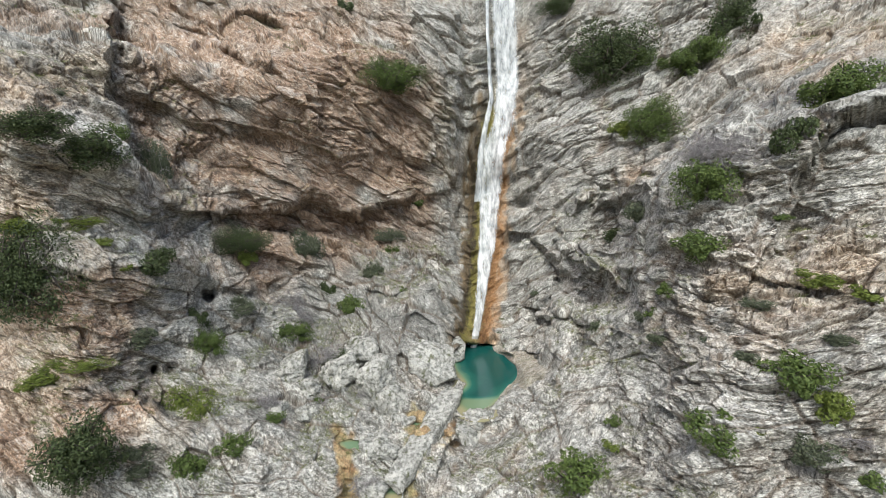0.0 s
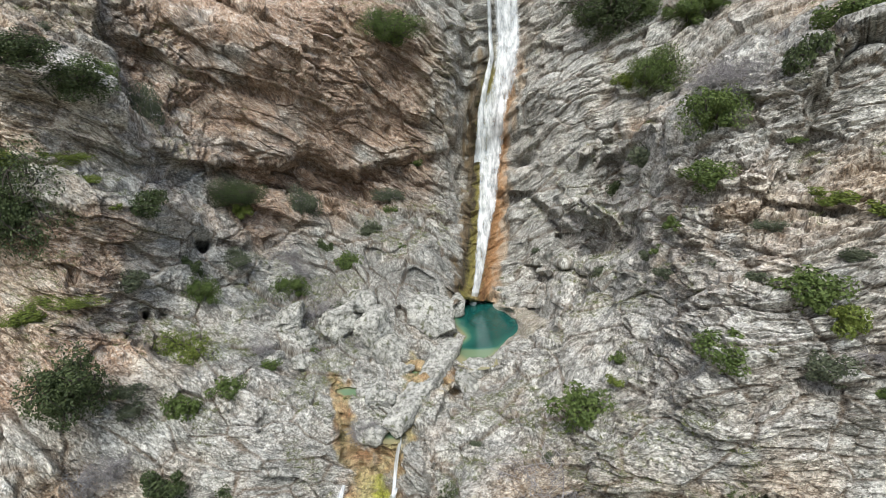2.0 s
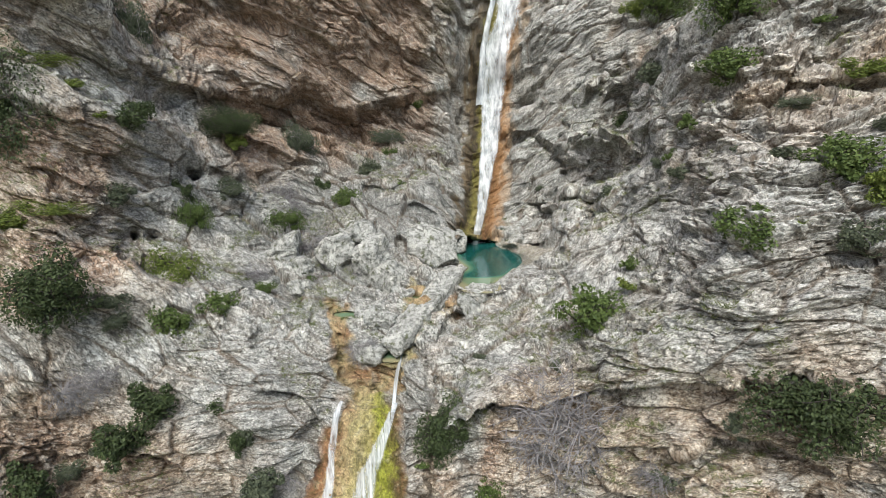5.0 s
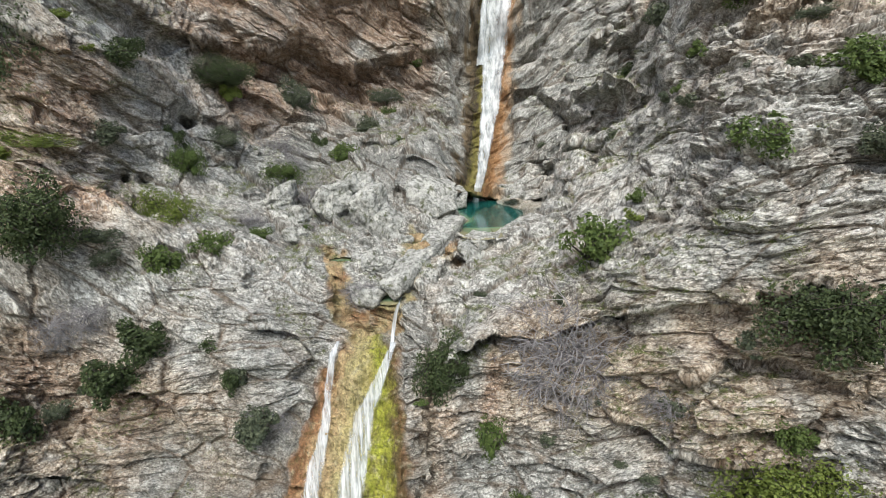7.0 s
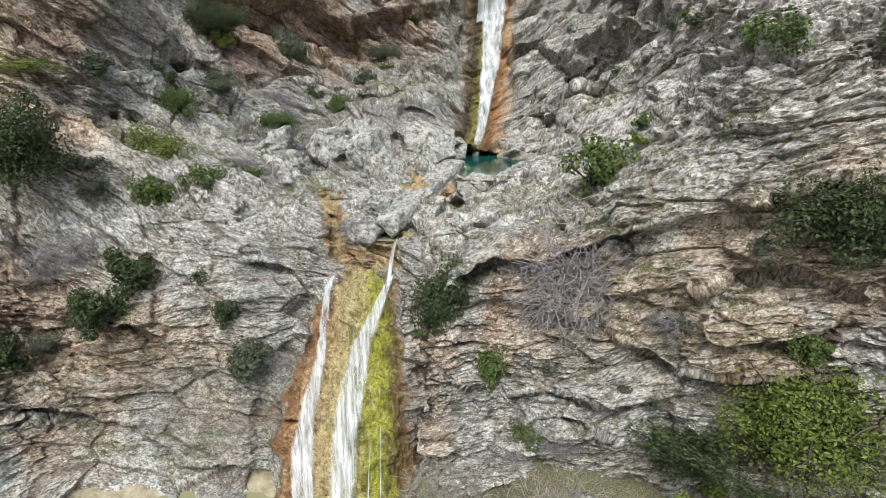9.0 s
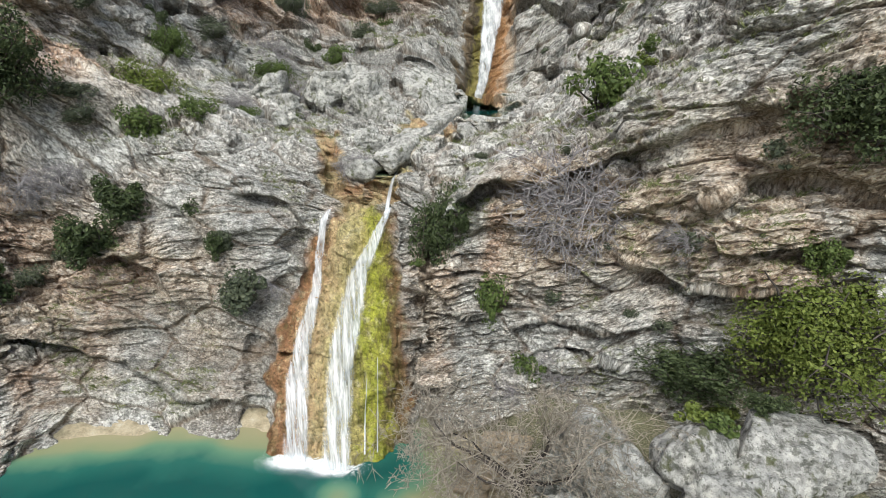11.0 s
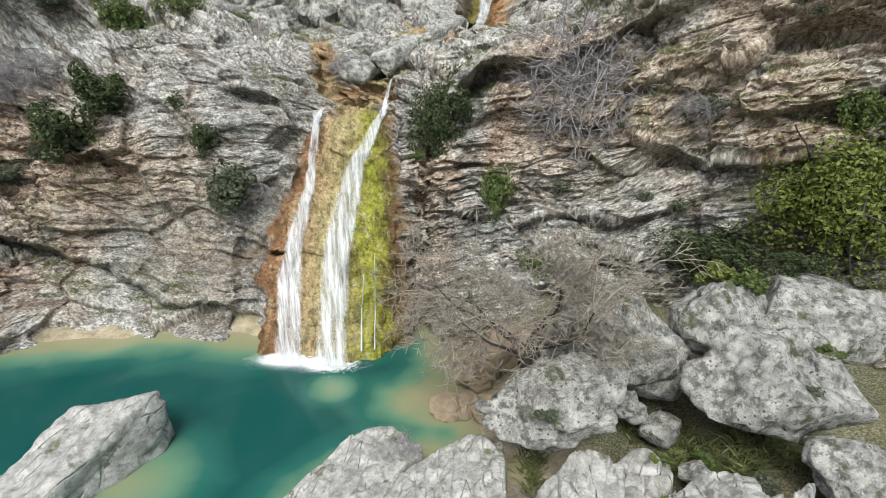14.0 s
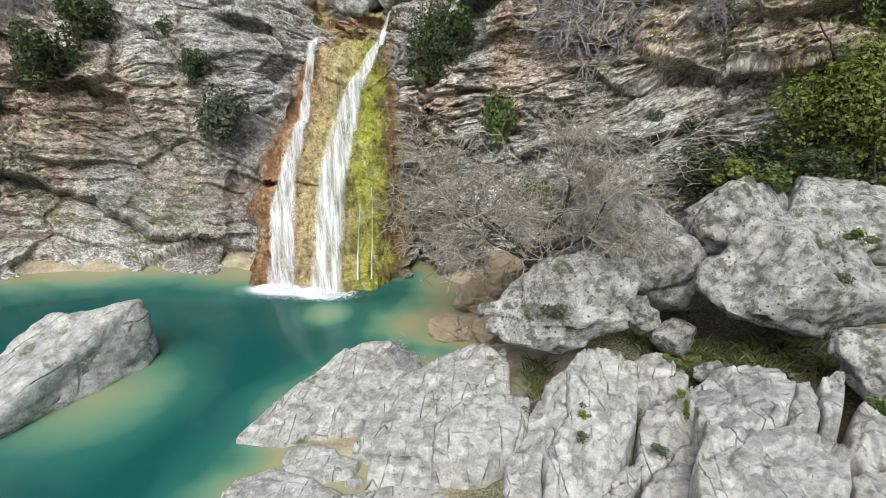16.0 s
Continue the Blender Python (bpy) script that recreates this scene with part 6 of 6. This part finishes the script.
bush("lime", -20.2, 24.4, 17.6, 3.2, 1.1)
bush("lime", -21.6, 23.7, 17.1, 2.9, 1.3)
bush("lime", -21.6, 26.3, 24.6, 4.4, 1.1)
bush("lime", -20.4, 27.5, 23.5, 1.9, 0.9)
bush("lime", -22.9, 25.2, 24.8, 2.2, 1.1)
bush("grey", -24.0, 30.5, 31.6, 1.7, 0.8)
bush("green", 14.0, 24.2, 25.5, 1.2, 0.5)
bush("grey", 2.3, 43.1, 12.7, 1.2, 0.7)
bush("grey", 8.0, 32.1, 17.5, 1.3, 0.9)
bush("grey", 9.3, 28.1, 19.5, 1.0, 0.7)
bush("grey", 9.3, 25.2, 19.3, 1.2, 0.8)
bush("grey", 12.0, 21.6, 22.3, 1.6, 0.6)
bush("grey", 10.4, 22.1, 20.5, 1.1, 0.6)
bush("grey", 14.0, 19.5, 21.6, 1.6, 0.7)
bush("lime", 15.4, 20.4, 23.1, 1.4, 0.8)
bush("twig", 13.7, 17.5, 18.6, 1.4, 1.0)
bush("green", 14.1, 16.7, 17.6, 1.3, 1.0)
bush("green", -7.1, 49.5, 18.4, 2.2, 1.6)
bush("lime", -3.2, 47.9, 17.4, 2.1, 1.3)
bush("green", -5.1, 51.8, 22.8, 1.3, 1.1)
bush("green", -5.9, 42.9, 16.4, 1.8, 1.4)
bush("lime", 10.9, 18.2, 18.4, 1.0, 0.6)
bush("green", 9.8, 27.5, 19.9, 0.9, 0.9)
bush("lime", 6.9, 23.3, 14.6, 1.1, 0.7)
bush("grey", 3.9, 22.2, 11.2, 0.8, 0.7)
bush("green", -11.8, 29.2, 12.1, 1.6, 1.1)
bush("grey", -16.7, 23.2, 12.5, 1.6, 1.1)
bush("lime", -19.3, 27.9, 21.9, 1.4, 0.7)
bush("green", -2.0, 21.1, 6.8, 0.7, 0.5)
bush("grey", 3.3, 20.1, 5.9, 0.9, 0.7)
bush("twig", 3.9, 19.0, 3.0, 2.0, 1.0)
bush("grey", 0.5, 24.0, 10.7, 0.8, 0.5)
bush("grey", -18.5, 21.0, 5.9, 1.5, 1.2)
bush("dark", -11.7, 22.4, 8.5, 1.1, 1.1)
bush("grey", -10.4, 21.9, 7.4, 1.0, 1.3)
bush("grey", 6.8, 18.1, 5.7, 0.9, 0.6)
bush("grey", 5.1, 19.3, 8.1, 0.7, 0.5)
bush("twig", 2.9, 19.5, 3.3, 2.0, 1.3)
bush("twig", 1.6, 19.3, 2.2, 1.6, 1.6)
bush("twig", 4.0, 16.2, 2.0, 1.4, 1.2)
# tufts in the cracks and on the boulders of the bank
bush("grey", 7.2, 10.7, 3.5, 0.7, 0.5)
bush("green", 7.6, 11.0, 4.3, 0.6, 0.4)
bush("grey", 3.5, 12.6, 4.1, 0.6, 0.4)
bush("grey", 1.8, 10.8, 2.6, 0.7, 0.5)
bush("lime", 2.7, 11.1, 3.0, 0.4, 0.3)
bush("green", 4.6, 11.4, 1.1, 0.8, 0.5)
bush("lime", 5.1, 11.1, 1.1, 0.6, 0.4)
bush("green", 5.6, 11.4, 1.2, 0.8, 0.5)
bush("grey", 6.6, 10.4, 1.3, 0.9, 0.6)
bush("lime", 3.0, 9.6, 1.2, 0.3, 0.5)
bush("lime", 4.2, 9.3, 1.3, 0.3, 0.5)
bush("lime", 2.2, 9.0, 1.3, 0.35, 0.3)
bush("green", 0.9, 8.9, 0.7, 0.5, 0.3)
bush("twig", -1.6, 11.6, 1.1, 1.0, 0.8)
bush("twig", 1.5, 10.4, 0.6, 0.9, 0.6)
bush("green", 7.0, 13.3, 5.0, 1.3, 0.9)
bush("dark", 8.5, 13.9, 5.2, 1.6, 0.9)
bush("lime", 6.3, 13.6, 5.0, 1.0, 0.8)
bush("green", 7.2, 8.7, 2.0, 0.6, 0.5)
# dry scrub between the boulders of the ledge
bush("twig", -7.5, 32.7, 12.0, 2.1, 1.5)
bush("twig", -10.0, 32.2, 11.8, 2.1, 1.4)
bush("twig", -5.6, 25.9, 10.2, 1.9, 1.2)
bush("grey", -7.6, 35.8, 13.3, 2.0, 1.3)
bush("twig", -9.8, 36.7, 13.3, 2.4, 1.6)
bush("twig", -11.7, 34.0, 12.5, 2.0, 1.3)
bush("twig", -4.9, 29.7, 11.2, 1.3, 0.6)
bush("twig", -12.6, 30.4, 12.8, 1.8, 1.2)
bush("green", -10.2, 32.4, 11.8, 1.1, 0.8)
# moss and herbs in the joints of the slabs
for x, y, z in ((2.28, 9.3, 1.35), (2.1, 8.5, 1.25), (3.25, 10.4, 1.5), (3.15, 9.2, 1.3), (4.2, 9.7, 1.4), (4.25, 10.8, 1.6), (5.2, 9.6, 1.6), (1.2, 9.4, 1.1), (0.4, 9.7, 0.9), (6.7, 9.4, 1.8), (7.1, 11.2, 1.9), (3.4, 8.4, 1.15)):
    bush("lime" if y > 9.5 else "grey", x, y, z, 0.38, 0.26)


# bare tree between the boulders
rng = np.random.default_rng(12)
bare = thing("tree", (1.55, 12.9, 1.5), "leafless spreading tree with dark trunk and pale twigs behind the boulders", "tree")
trunk, twigs = [], []
for start, way, length, rad in (((0.0, 0, 1.6), (-1.3, -0.3, 0.75), 2.3, 0.10), ((0.1, 0, 1.8), (0.5, 0.0, 1.0), 1.6, 0.11), ((0.1, 0, 1.6), (1.1, -0.3, 0.7), 2.0, 0.08), ((0.0, 0, 1.5), (-0.5, 0.3, 1.0), 1.9, 0.08), ((0.1, 0, 1.2), (-0.9, -0.7, 0.35), 1.8, 0.07), ((0.1, 0, 1.7), (1.3, 0.2, 0.5), 2.3, 0.07)):
    pts, rr, end = limb(start, way, length * 1.25, rad, rng, 0.5, 8)
    trunk.append((pts, rr * np.linspace(1, 0.3, len(rr))))
    for k in range(13):
        i = rng.integers(2, 8)
        twigs += branching(pts[i], end + rng.normal(0, 0.8, 3), rng.uniform(0.6, 1.15), 0.026, 4, rng, 3, 0.75, 0.7, 0.1, 0.5, 0.010)
trunk.append((np.array(((0.05, 0.05, -0.5), (0.0, 0, 0.4), (0.0, 0, 1.0), (0.12, 0, 1.9))), np.array((0.2, 0.17, 0.15, 0.11))))
part("trunk", mesh_from("trunk", *tubes(trunk, 8), BARK), bare)
part("twig_crown", mesh_from("twig_crown", *tubes(twigs), PALE_TWIG), bare, "pale bare twigs")


# grass on the ledges and in the gaps of the bank
def grass(points, low, high, seed, name, label):
    rng = np.random.default_rng(seed)
    k = 9
    at = np.repeat(points, k, 0) + rng.normal(0, 0.07, (len(points) * k, 3)) * (1, 1, 0.2)
    tall = rng.uniform(low, high, len(at))[:, None]
    lean = rng.normal(0, 0.45, (len(at), 3)) * (1, 1, 0) + (0, -0.15, 1.0)
    side = rng.normal(0, 1, (len(at), 3)) * (1, 1, 0)
    side = side / np.linalg.norm(side, axis=1)[:, None] * tall * 0.06
    v = np.stack((at - side, at + side, at + lean * tall * 0.6 + side * 0.6, at + lean * tall + lean * (1, 1, 0) * tall * 0.5), 1)
    tagged(new(name, mesh_from(name, v.reshape(-1, 3), np.arange(4 * len(at)).reshape(-1, 4), BLADE, False)), label, "grass", kind="stuff")


rng = np.random.default_rng(77)
pick = np.flatnonzero((GREEN_AT > 0.35) & (np.abs(TH) < 50) & (S < 56))
pick = rng.choice(pick, min(len(pick), 2600), replace=False)
grass(ROCKS[pick], 0.07, 0.22, 78, "grass", "tufts of grass and herbs on the ledges of the cliff")
spots = rng.uniform((1.0, 10.6), (9.0, 13.0), (700, 2))
spots = spots[step(-0.1, 0.3, grain(np.c_[spots, 0 * spots[:, 0]].astype(np.float32), 0.9, 85)) > 0.4]
grass(np.c_[spots, ground(spots[:, 0], spots[:, 1])], 0.12, 0.35, 79, "grass", "grass on dark soil between the boulders of the bank")
